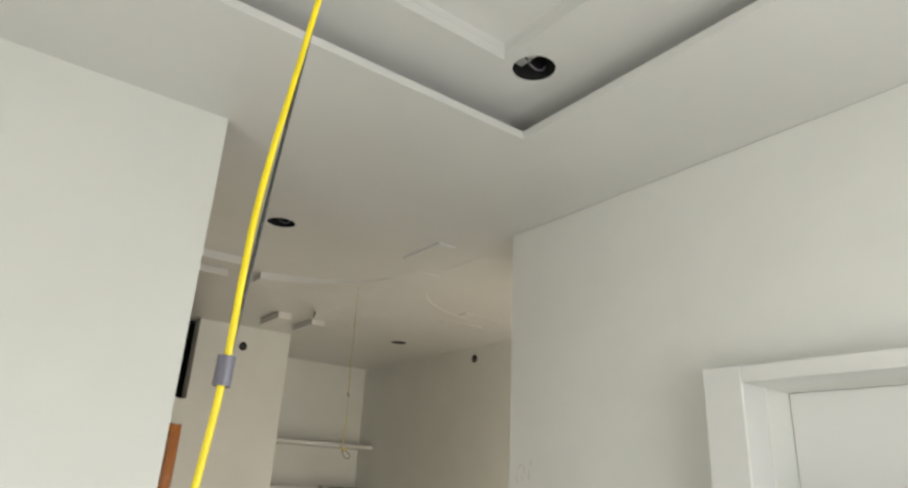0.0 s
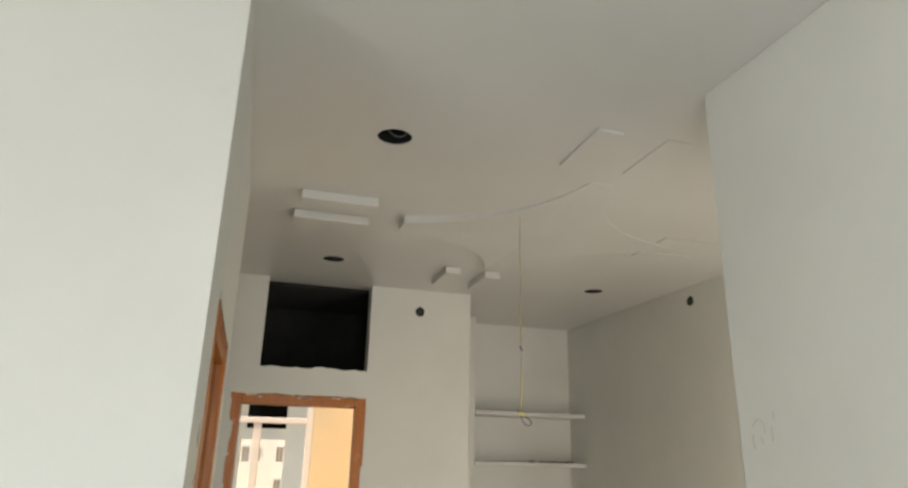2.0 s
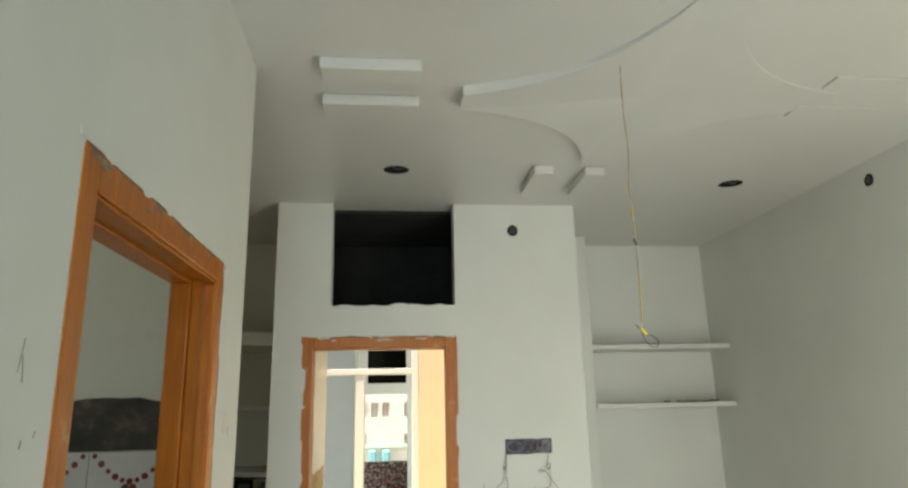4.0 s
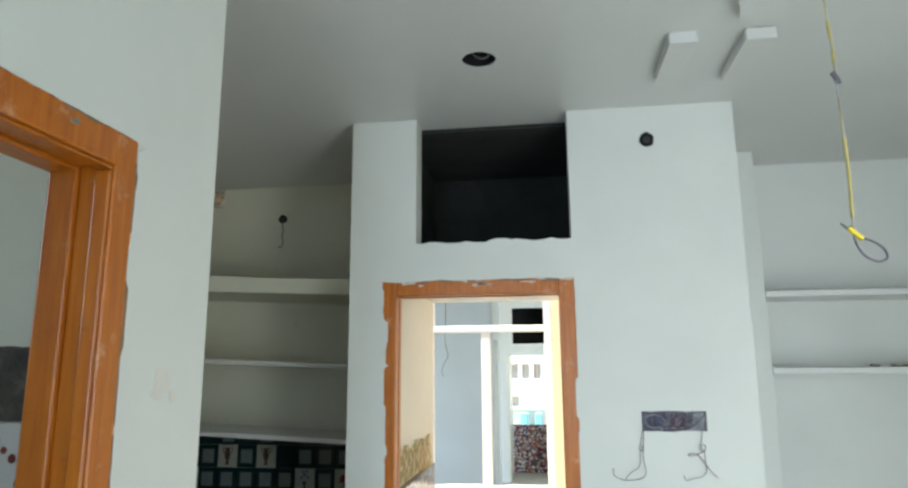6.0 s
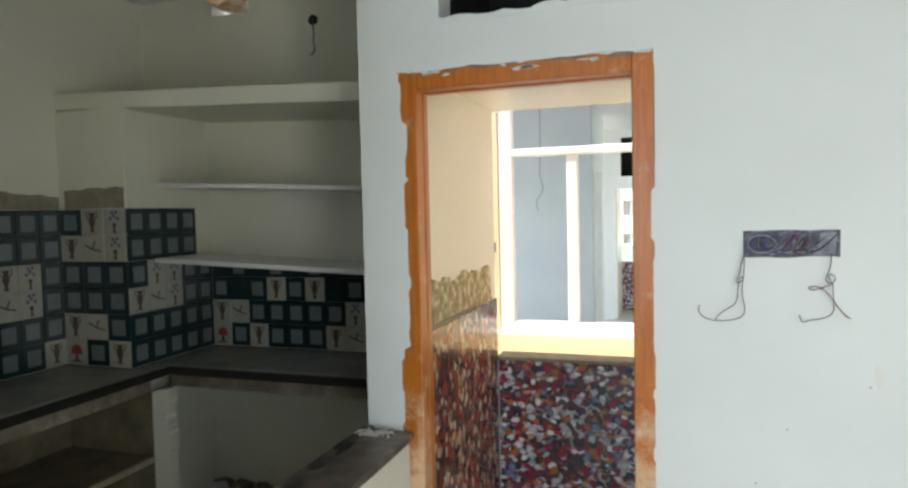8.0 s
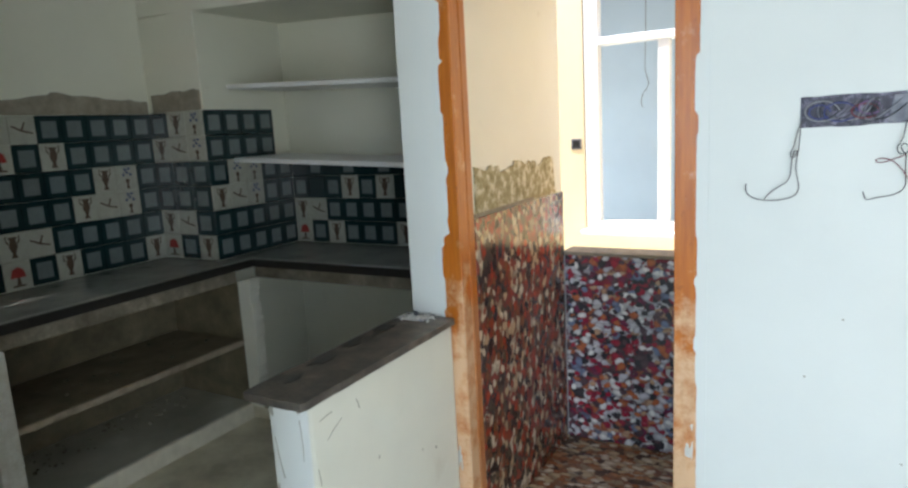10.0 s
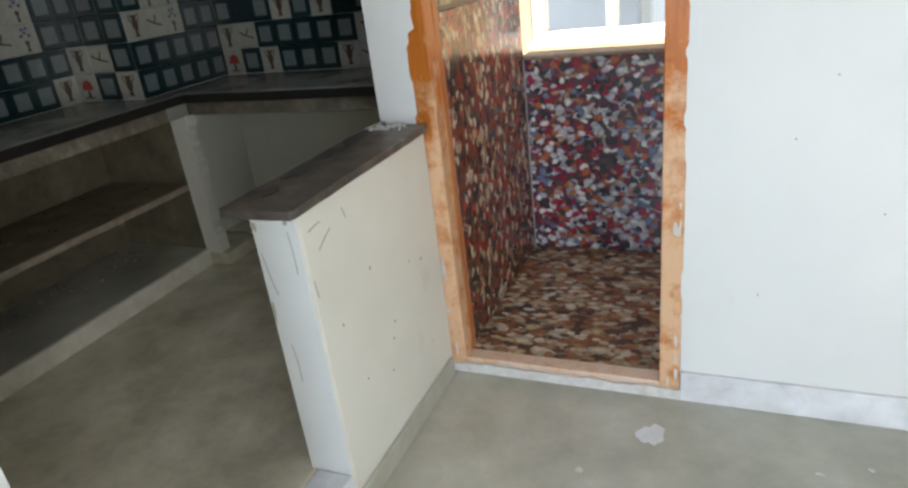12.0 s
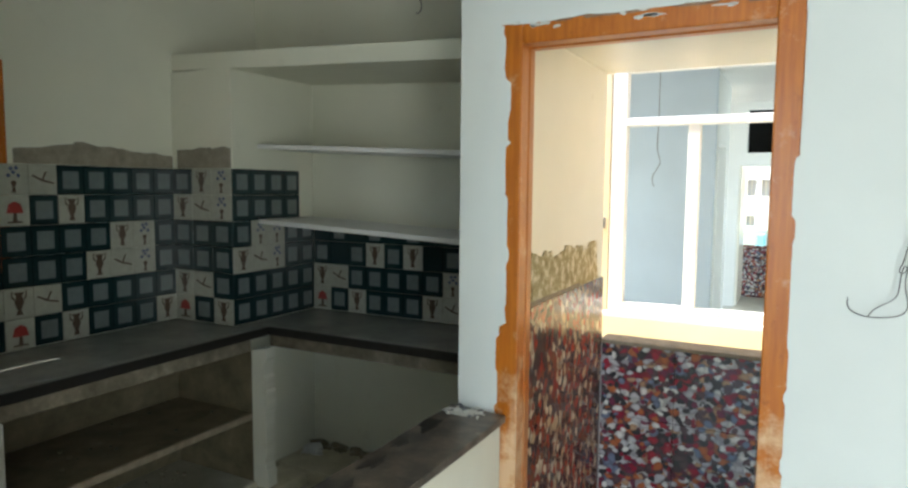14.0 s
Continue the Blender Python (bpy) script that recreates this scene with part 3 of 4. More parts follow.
def window_frame(d, number):
    t = thing(f"window_{number}", "white-primed timber window frame with a top light", "window", at=(1.445, d - 0.80, 0.83))
    tagged(t, kind="structure")
    o = Vector((1.445, d - 0.80, 0.83))
    y0, y1 = d - 0.785, d - 0.71

    def member(name, lo, hi):
        return part(name, box(Vector(lo) - o, Vector(hi) - o), WHITEWOOD, t, "", 0.005)

    member("stile", (0.922, y0, 0.832), (1.018, y1, 2.398))
    member("stile", (1.872, y0, 0.832), (1.928, y1, 2.398))
    member("head", (1.018, y0, 2.350), (1.872, y1, 2.398))
    member("bottom_rail", (1.018, y0, 0.832), (1.872, y1, 0.882))
    member("transom", (1.018, y0 - 0.004, 2.014), (1.872, y1 + 0.004, 2.064))
    member("mullion", (1.390, y0 + 0.004, 0.882), (1.462, y1 - 0.004, 2.014))
    member("sill", (0.91, y0 - 0.09, 0.800), (1.934, y0 - 0.036, 0.828))
    for x in (1.03, 1.20, 1.36, 1.60, 1.78):
        part("screw", box(Vector((x, y0 - 0.002, 0.848)) - o, Vector((x + 0.008, y0 + 0.002, 0.856)) - o), BLACK, t)


door_frame_main()
door_frame_side()
window_frame(GAP, 1)


def kitchen_window():
    t = thing("window_2", "open orange timber kitchen window frame", "window", at=(-0.755, 4.02, 1.27))
    tagged(t, kind="structure")
    o = Vector((-0.755, 4.02, 1.27))
    for nm, lo, hi, mat in (("stile", (-0.79, 3.622, 1.272), (-0.690, 3.70, 2.088), WOOD), ("stile", (-0.79, 4.34, 1.272), (-0.690, 4.418, 2.088), WOOD), ("head", (-0.79, 3.70, 2.01), (-0.690, 4.34, 2.088), WOOD), ("sill", (-0.79, 3.70, 1.272), (-0.690, 4.34, 1.34), WOOD), ("mullion", (-0.785, 3.995, 1.34), (-0.705, 4.045, 2.01), WOOD)):
        part(nm, box(Vector(lo) - o, Vector(hi) - o), mat, t, "", 0.004)


kitchen_window()

# ---------------------------------------------------------------- skirting and surface marks
structure("skirting_main", box((2.017, MAIN - 0.015, 0.001), (2.698, MAIN, 0.108)), SKIRT, "dirty white stone skirting strip", "skirting", 0.004)
structure("skirting_block", box((2.683, MAIN, 0.001), (2.698, 5.489, 0.107)), SKIRT, "white stone skirting strip", "skirting", 0.004)
structure("skirting_half_wall", box((1.233, 4.082, 0.001), (1.244, MAIN - 0.032, 0.075)), FLOOR, "dusty grey skirting of the half wall", "skirting", 0.004)
structure("kitchen_step", box((1.126, 3.36, 0.0), (1.240, 4.0750, 0.150)), SKIRT, "pale cement edge of the kitchen step", "step", 0.008)


structure("half_wall_end", box((1.1065, 4.0755, 0.001), (1.2315, 4.0795, 0.899)), WALL, "white painted end of the half wall", "wall", 0.001)


def blot(name, axis, at, cu, cv, ru, rv, mat, label, category, seed, thick=0.0016, n=22, rough=0.35):
    rnd = random.Random(seed)
    ph = [rnd.uniform(0, math.tau) for _ in range(4)]
    pts = []
    for i in range(n):
        a = i * math.tau / n
        k = 1 + rough * (0.5 * math.sin(2 * a + ph[0]) + 0.35 * math.sin(3 * a + ph[1]) + 0.3 * math.sin(7 * a + ph[2]))
        pts.append((cu + ru * k * math.cos(a), cv + rv * k * math.sin(a)))
    return tagged(mesh_object(name, sheet_from(pts, axis, at, thick), mat), label, category)


blot("paint_spill", "z", 0.001, 1.95, 4.60, 0.035, 0.05, SKIRT, "pale dried paint spill on the floor", "stain", 21)
rndf = random.Random(4)
for k in range(9):
    blot("floor_speck", "z", 0.001, rndf.uniform(1.4, 2.6), rndf.uniform(3.9, 4.7), rndf.uniform(0.004, 0.012), rndf.uniform(0.004, 0.012), PLASTER if k % 3 else CEMENT, "small plaster crumb stain on the floor", "stain", 40 + k)
for k in range(9):
    blot("half_wall_scuff", "x", 1.2315, rndf.uniform(4.15, 4.7), rndf.uniform(0.15, 0.8), rndf.uniform(0.002, 0.004), rndf.uniform(0.003, 0.008), NICK, "dark nick in the half wall paint", "mark", 60 + k)
for k, (yy, zz, ln, tilt) in enumerate(((4.14, 0.845, 0.05, 0.12), (4.17, 0.80, 0.07, 0.5), (4.27, 0.83, 0.035, 1.9), (4.10, 0.70, 0.05, 1.7))):
    c, s = math.cos(tilt) * ln, math.sin(tilt) * ln
    ob = tube("half_wall_scratch", [(1.2325, yy - c / 2, zz - s / 2), (1.2328, yy, zz + 0.004), (1.2325, yy + c / 2, zz + s / 2)], 0.0013, NICK)
    tagged(ob, "thin dark scratch on the half wall", "mark")
blot("half_wall_chip", "y", 4.0745, 1.113, 0.868, 0.007, 0.012, NICK, "chipped upper corner of the half wall end", "mark", 301)
blot("half_wall_chip", "y", 4.0745, 1.205, 0.884, 0.006, 0.010, NICK, "chipped upper corner of the half wall end", "mark", 302)
blot("half_wall_chip", "y", 4.0745, 1.112, 0.640, 0.004, 0.030, NICK, "long chip along the half wall edge", "mark", 303)
for pts in ([(1.118, 0.80), (1.124, 0.74), (1.138, 0.69)], [(1.205, 0.86), (1.212, 0.80), (1.208, 0.75)], [(1.14, 0.55), (1.15, 0.50), (1.146, 0.44)]):
    tagged(tube("half_wall_scratch", [(x, 4.0748, z) for x, z in pts], 0.0011, NICK), "thin grey scratch on the half wall end", "mark")
for k, (xx, zz) in enumerate(((2.36, 1.02), (2.28, 0.86), (2.56, 1.15), (2.50, 0.66), (2.22, 0.40))):
    blot("wall_nick", "y", MAIN - 0.0016, xx, zz, 0.0025, 0.003, NICK, "small dark nick in the white wall", "mark", 80 + k)
blot("wall_smear", "y", MAIN - 0.0012, 2.58, 1.18, 0.010, 0.035, SMUDGE, "faint smear on the white wall", "stain", 88)
# faint writing left on the living room wall
SCR = [[(2.052, 1.865), (2.04, 1.885), (2.015, 1.888), (2.004, 1.87), (2.006, 1.845)], [(2.022, 1.835), (2.02, 1.815), (2.016, 1.812)], [(1.962, 1.905), (1.961, 1.885), (1.964, 1.88)], [(1.976, 1.86), (1.974, 1.83), (1.978, 1.82)], [(2.055, 1.84), (2.058, 1.815), (2.052, 1.80)]]
scrib = thing("wall_scribble", "faint grey pencil scribble on the wall", "mark", at=(2.517, 2.02, 1.85))
for line in SCR:
    tube("stroke", [(0.0, (y - 2.0) * 0.8, (z - 1.85) * 0.8) for y, z in line], 0.0014, FAINT, scrib)


# ---------------------------------------------------------------- wash area
def tile_piece(w, h, t=0.008):
    """Tile lying in its local x-z plane, facing -y, with eased edges."""
    bm = bmesh.new()
    e = 0.002
    f = [bm.verts.new((x, -t, z)) for x, z in ((e, e), (w - e, e), (w - e, h - e), (e, h - e))]
    b = [bm.verts.new((x, -t + e, z)) for x, z in ((0.0006, 0.0006), (w - 0.0006, 0.0006), (w - 0.0006, h - 0.0006), (0.0006, h - 0.0006))]
    g = [bm.verts.new((v.co.x, 0, v.co.z)) for v in b]
    bm.faces.new(f)
    for i in range(4):
        j = (i + 1) % 4
        bm.faces.new([f[i], f[j], b[j], b[i]])
        bm.faces.new([b[i], b[j], g[j], g[i]])
    bm.faces.new(g)
    return bm


def mesh_of(name, bm, mats):
    me = bpy.data.meshes.new(name)
    bmesh.ops.recalc_face_normals(bm, faces=bm.faces[:])
    bm.to_mesh(me)
    bm.free()
    for m in mats:
        me.materials.append(m)
    return me


def dado(d, rich=True):
    """Printed tiles on the parapet, the side wall and the floor of a wash area."""
    field = thing("tile_dado", "glazed tiles printed with red, white and grey pebbles", "wall tiles", "wash area tiles", (1.265, d + 5.80, 0))
    w, h = 1.284 / 4, (0.79 if d else 0.94) / 3
    me = mesh_of("tile", tile_piece(w, h), [DADO])
    for i in range(4):
        for j in range(3):
            ob = new("tile", me)
            ob.parent = field
            ob.location = (0.0 + i * w, 0.008, j * h)
    if not rich:
        return
    side = thing("tile_dado", "glazed pebble print side tiles, browned for the warm light", "wall tiles", "wash area tiles", (1.265, d + 4.925, 0))
    w, h = 0.873 / 3, 1.235 / 4
    me = mesh_of("tile", tile_piece(w, h), [DADO_SIDE_WARM])
    for i in range(3):
        for j in range(4):
            ob = new("tile", me)
            ob.parent = side
            ob.matrix_local = pose(0, i * w, j * h, 0, 0, 90)
    fl = thing("tile_floor", "brown pebble print floor tiles in the wash area", "floor tiles", "wash area tiles", (1.275, d + 4.863, 0.046))
    w, h = 1.272 / 4, 0.928 / 3
    me = mesh_of("tile", tile_piece(w, h), [DADO_FLOOR])
    for i in range(4):
        for j in range(3):
            ob = new("tile", me)
            ob.parent = fl
            ob.matrix_local = pose(i * w, j * h, 0, -90)
    structure("wash_bed", box((1.2655, d + 4.862, 0.0), (2.549, d + 5.792, 0.0455)), SCREED, "raised screed under the wash area tiles", "floor")
    # bare render above the side tiles
    rr = chipped(d + 4.94, d + 5.70, lambda y: 1.395 + 0.012 * math.sin(y * 17), 0.022, 17)
    pts = rr + [(d + 5.70, 1.30), (d + 5.72, 1.238), (d + 4.94, 1.238)]
    tagged(mesh_object("bare_render", sheet_from(pts, "x", 1.2655, 0.004), RENDERBAND), "band of bare brown cement render above tiles", "stain")
    # dark strip drawn as the shadow line above the thick tile edge
    bead = box((1.2655, d + 4.93, 1.236), (1.275, d + 5.45, 1.250))
    tagged(mesh_object("tile_edge_shadow", bead, MORTAR), "dark strip for the shadow line over the tiles", "trim", kind="structure")
    tagged(mesh_object("corner_trim", box((1.2735, d + 5.787, 0.055), (1.278, d + 5.7915, 0.94)), STEEL), "thin grey corner trim between tiles", "trim", kind="structure")
    tagged(mesh_object("parapet_top", box((1.265, d + 5.792, 0.941), (2.548, d + 5.925, 0.958)), MORTAR, bevel=0.004), "rough mortar top of the parapet", "trim", kind="structure")


dado(0.0)
dado(GAP, False)
sw = thing("switch_box", "small empty metal switch box in the cream wall", "electrical box", at=(0.864, 7.245, 1.397))
sw.location.y = 7.2095
part("plate", box((-0.035, -0.004, -0.035), (0.035, 0.001, 0.035)), METALBOX, sw, "", 0.003)
# flat black plate drawn as the shade inside the box
part("cavity", box((-0.024, -0.006, -0.024), (0.024, -0.0035, 0.024)), BLACK, sw)


# ---------------------------------------------------------------- kitchen tiles
def vase(bm, w, h, t, kind):
    """Printed motif on a light tile, a hair proud of the glaze."""
    def poly(pts, mi):
        bm.faces.new([bm.verts.new((w * x, -t - 0.0006, h * z)) for x, z in pts]).material_index = mi
    if kind == 0:
        poly([(0.38, 0.12), (0.62, 0.12), (0.56, 0.28), (0.66, 0.52), (0.60, 0.74), (0.68, 0.86), (0.32, 0.86), (0.40, 0.74), (0.34, 0.52), (0.44, 0.28)], 1)
        poly([(0.24, 0.70), (0.34, 0.60), (0.36, 0.64), (0.27, 0.78), (0.30, 0.90), (0.24, 0.90)], 1)
        poly([(0.76, 0.70), (0.66, 0.60), (0.64, 0.64), (0.73, 0.78), (0.70, 0.90), (0.76, 0.90)], 1)
    elif kind == 1:
        poly([(0.42, 0.08), (0.58, 0.08), (0.54, 0.25), (0.60, 0.40), (0.55, 0.46), (0.45, 0.46), (0.40, 0.40), (0.46, 0.25)], 1)
        for x, z in ((0.34, 0.62), (0.5, 0.72), (0.66, 0.62), (0.42, 0.84), (0.6, 0.86)):
            poly([(x - 0.08, z), (x, z - 0.07), (x + 0.08, z), (x, z + 0.08)], 2 if z > 0.6 else 1)
    elif kind == 2:
        poly([(0.10, 0.62), (0.46, 0.44), (0.86, 0.36), (0.88, 0.41), (0.50, 0.50), (0.14, 0.67)], 1)
        poly([(0.44, 0.50), (0.52, 0.50), (0.64, 0.78), (0.56, 0.76)], 1)
    else:
        poly([(0.22, 0.42), (0.78, 0.42), (0.70, 0.70), (0.5, 0.80), (0.30, 0.70)], 3)
        poly([(0.42, 0.16), (0.58, 0.16), (0.55, 0.42), (0.45, 0.42)], 1)
        poly([(0.24, 0.10), (0.76, 0.10), (0.72, 0.16), (0.28, 0.16)], 1)


def kitchen_tile_meshes(w, h):
    t = 0.008
    out = {}
    bm = tile_piece(w, h, t)
    m = 0.20
    v = [bm.verts.new((w * x, -t - 0.0008, h * z)) for x, z in ((m, m), (1 - m, m), (1 - m, 1 - m), (m, 1 - m))]
    bm.faces.new(v).material_index = 1
    out["s"] = mesh_of("tile", bm, [TEAL, GREYGLAZE])
    out["d"] = mesh_of("tile", tile_piece(w, h, t), [TEAL])
    for k in range(4):
        bm = tile_piece(w, h, t)
        vase(bm, w, h, t, k)
        out[str(k)] = mesh_of("tile", bm, [WHITEGLAZE, MOTIF, MOTIF_BLUE, MOTIF_RED])
    return out


def tile_field(label, at, turn, w, h, rows, dark=()):
    t = thing("tile_backsplash", label, "wall tiles", "kitchen tiles", at)
    meshes = kitchen_tile_meshes(w, h)
    for r, row in enumerate(rows):
        for c, kind in enumerate(row):
            if kind == " ":
                continue
            ob = new("tile", meshes[kind])
            ob.parent = t
            ob.matrix_local = pose(0, 0, 0, 0, 0, turn) @ Matrix.Translation((c * w, 0, (len(rows) - 1 - r) * h))
    return t


CT = 0.962                     # worktop height
RH = (1.695 - CT) / 6
# rows read from the top; each string runs the way the wall's local x runs
tile_field("dark teal and white kitchen tiles with vase prints", (-0.695, 5.172 - 14 * 0.1135, CT), 90, 0.1135, RH,
           ["sss0ss212sssss"[-14:], "s2sss2s3s0ssss", "02sssssssss01s", "12sssssss" + "s021s", "sss0s0202sssss"[-14:], "ss0ssss3s0sss0"])
tile_field("teal and white kitchen tiles on the column front", (-0.689, 5.177, CT), 0, 0.392 / 3, RH, ["s01", "021", "sss", "sss", "02s", "3s0"])
tile_field("teal and white kitchen tiles on the column side", (-0.297, 5.170, CT), 90, 0.565 / 5, RH, ["ssss ", "ssss ", "s11ss", "021ss", "sssss", "sssss"])
tile_field("teal and white kitchen tiles behind the worktop", (-0.288, 5.74, CT), 0, 1.36 / 12, RH, ["sds0s0dsss0s", "02sssss1s3ss", "3s0sss02ssss"])
low = tile_field("cut row of teal tiles under the wall shelf", (-0.288, 5.74, CT + 3 * RH), 0, 1.36 / 12, 0.078, ["dsdsdsdsdsds"])


def rough_patch(name, axis, at, u0, u1, v0, top, amp, seed, label):
    r = ragged(u0, u1, 0.03, top, amp, seed)
    tagged(mesh_object(name, sheet_from(r + [(u1, v0), (u0, v0)], axis, at, 0.006), CEMENT), label, "stain")


rough_patch("cement_patch", "x", -0.6945, 4.44, 5.17, 1.697, lambda y: 1.745 + 0.075 * max(0.0, 1 - abs(y - 4.72) / 0.28) + 0.02 * math.sin(y * 9), 0.006, 31, "rough brown cement patch above the kitchen tiles")
rough_patch("cement_patch", "y", 5.170, -0.655, -0.305, 1.697, lambda x: 1.79, 0.006, 32, "rough brown cement patch above the column tiles")


# ---------------------------------------------------------------- kitchen built-ins
def counter():
    t = thing("kitchen_counter", "dark polished stone worktop over rendered masonry shelves", "kitchen counter", at=(-0.44, 4.6, 0.15))
    o = Vector((-0.44, 4.6, 0.15))

    def piece(name, lo, hi, mat, label="", bevel=0.004):
        return part(name, box(Vector(lo) - o, Vector(hi) - o), mat, t, label, bevel)

    pts = [(-0.694, 3.36), (-0.180, 3.36), (-0.180, 5.275), (1.076, 5.275), (1.076, 5.738), (-0.296, 5.738), (-0.296, 5.176), (-0.694, 5.176)]
    part("worktop", sheet_from([(x - o.x, y - o.y) for x, y in pts], "z", 0.920 - o.z, 0.040), GREYSTONE, t, "grey-black stone top with a dark edge", 0.004)
    part("worktop_edge", box(Vector((-0.180, 3.36, 0.916)) - o, Vector((-0.168, 5.262, 0.956)) - o), EDGE, t, "black stone edge", 0.003)
    part("worktop_edge", box(Vector((-0.180, 5.263, 0.916)) - o, Vector((1.076, 5.2745, 0.956)) - o), EDGE, t, "", 0.003)
    piece("lip", (-0.69, 3.36, 0.855), (-0.192, 5.17, 0.919), LIP, "rendered lip under the stone")
    piece("lip", (-0.192, 5.292, 0.855), (1.074, 5.345, 0.919), LIP)
    edge_a, edge_b = chipped(0.20, 0.875, lambda z: -0.203, 0.008, 61), chipped(0.20, 0.885, lambda z: -0.118, 0.010, 62)
    leg = [(x - o.x, z - o.z) for z, x in edge_a] + [(x - o.x, z - o.z) for z, x in reversed(edge_b)]
    piece("plinth", (-0.25, 5.177, 0.15), (-0.072, 5.415, 0.212), SCREED)
    part("support", sheet_from(leg, "y", 5.178 - o.y, 0.060), HALF, t, "flaking off-white end of the dividing wall")
    piece("partition", (-0.69, 5.172, 0.15), (-0.195, 5.176, 0.854), SHELFTOP)
    piece("support", (-0.69, 4.02, 0.15), (-0.185, 4.10, 0.854), PLASTER, "", 0.006)
    piece("shelf", (-0.69, 4.101, 0.530), (-0.196, 5.171, 0.562), SHELFTOP, "dusty brown stone shelf")
    piece("shelf_edge", (-0.1955, 4.101, 0.532), (-0.188, 5.171, 0.561), MORTAR)
    piece("shelf", (-0.69, 3.36, 0.530), (-0.188, 4.019, 0.562), SHELFTOP)
    piece("plinth", (-0.69, 3.36, 0.15), (-0.18, 4.018, 0.235), SHELFTOP)
    piece("plinth", (-0.69, 4.102, 0.15), (-0.18, 5.170, 0.235), FLOOR, "low plinth with a pale front")
    piece("plinth_face", (-0.1795, 3.36, 0.151), (-0.170, 5.170, 0.233), PALECEM)
    # panels in the dark shelf colour carry the shade inside the compartments
    piece("shaded_back_panel", (-0.69, 4.103, 0.236), (-0.681, 5.170, 0.529), SHELFTOP)
    piece("shaded_back_panel", (-0.69, 4.103, 0.563), (-0.681, 5.170, 0.854), SHELFTOP)
    piece("plinth", (-0.29, 5.42, 0.15), (1.074, 5.738, 0.215), SCREED)


counter()


def stone_top():
    near = ragged(1.060, 1.250, 0.04, lambda x: 4.040, 0.0025, 83)
    side = [(x, y) for y, x in ragged(4.056, 4.780, 0.07, lambda y: 1.254, 0.0022, 84)]
    kitchen = [(x, y) for y, x in ragged(4.046, 4.796, 0.06, lambda y: 1.058, 0.004, 85)]
    bm = sheet_from(near + side + kitchen[::-1], "z", 0.901, 0.022)
    return tagged(mesh_object("half_wall_coping", bm, STONE, bevel=0.002), "worn black stone slab on top of the half wall", "stone slab")


stone_top()
blot("mortar_smear", "z", 0.9232, 1.12, 4.74, 0.05, 0.035, PLASTER, "grey mortar smear on the stone slab", "stain", 97)
for k, (x, y, rx, ry) in enumerate(((1.09, 4.60, 0.022, 0.06), (1.085, 4.45, 0.018, 0.045), (1.10, 4.30, 0.015, 0.05), (1.12, 4.16, 0.012, 0.03))):
    blot("mortar_smear", "z", 0.9232, x, y, rx, ry, EDGE, "dark damp patch on the stone slab", "stain", 98 + k, rough=0.6)


def wall_shelf(name, lo, hi, label, mat, bevel=0.004, fall=0.0):
    """A shelf slab; fall: how much it drops for each metre along x, about its middle."""
    bm = box(lo, hi)
    for v in bm.verts:
        v.co.z -= fall * (v.co.x - 0.40)
    return tagged(mesh_object(name, bm, mat, bevel=bevel), label, "shelf")


wall_shelf("kitchen_loft_slab", (-0.694, 5.178, 2.116), (1.077, 5.739, 2.192), "thick white concrete loft slab in the kitchen", WALL_K, 0.004, 0.046)
wall_shelf("kitchen_shelf", (-0.292, 5.330, 1.763), (1.077, 5.739, 1.785), "thin pale stone wall shelf, sagging to one end", RELIEF, 0.003, 0.046)
wall_shelf("kitchen_shelf", (-0.292, 5.330, 1.403), (1.077, 5.739, 1.425), "thin pale stone wall shelf above the tiles", RELIEF, 0.003, 0.046)
wall_shelf("alcove_shelf", (2.958, 5.482, 2.068), (3.869, 5.749, 2.098), "white painted alcove shelf", RELIEF)
wall_shelf("alcove_shelf", (2.958, 5.482, 1.702), (3.869, 5.749, 1.732), "white painted alcove shelf with dust on it", RELIEF)


def rubble(label, x0, x1, y0, y1, z, n, seed, mats, size=0.02):
    rnd = random.Random(seed)
    bm = bmesh.new()
    for _ in range(n):
        s = size * rnd.uniform(0.3, 1.2)
        m = Matrix.Translation((rnd.uniform(x0, x1), rnd.uniform(y0, y1), z + s * 0.28)) @ Euler((0, 0, rnd.uniform(0, 6))).to_matrix().to_4x4() @ Matrix.Diagonal((s, s * rnd.uniform(0.5, 1.4), s * 0.6, 1))
        r = bmesh.ops.create_cube(bm, size=1.0, matrix=m)
        mi = rnd.randrange(len(mats))
        for v in r["verts"]:
            v.co += Vector((rnd.uniform(-1, 1), rnd.uniform(-1, 1), 0)) * s * 0.22
            for f in v.link_faces:
                f.material_index = mi
    return tagged(mesh_object("rubble", bm, mats), label, "rubble", kind="stuff")


rubble("loose brown cement crumbs beneath the worktop", -0.28, 0.12, 5.66, 5.735, 0.216, 90, 5, [CEMENT, SHELFTOP, SHELFTOP], 0.026)
rubble("white paper scraps beneath the worktop", -0.27, -0.15, 5.57, 5.64, 0.216, 9, 6, [RELIEF], 0.05)
rubble("plaster dust and crumbs on the masonry shelf", -0.64, -0.22, 4.2, 5.1, 0.562, 30, 8, [SHADECEM, SHELFTOP], 0.010)
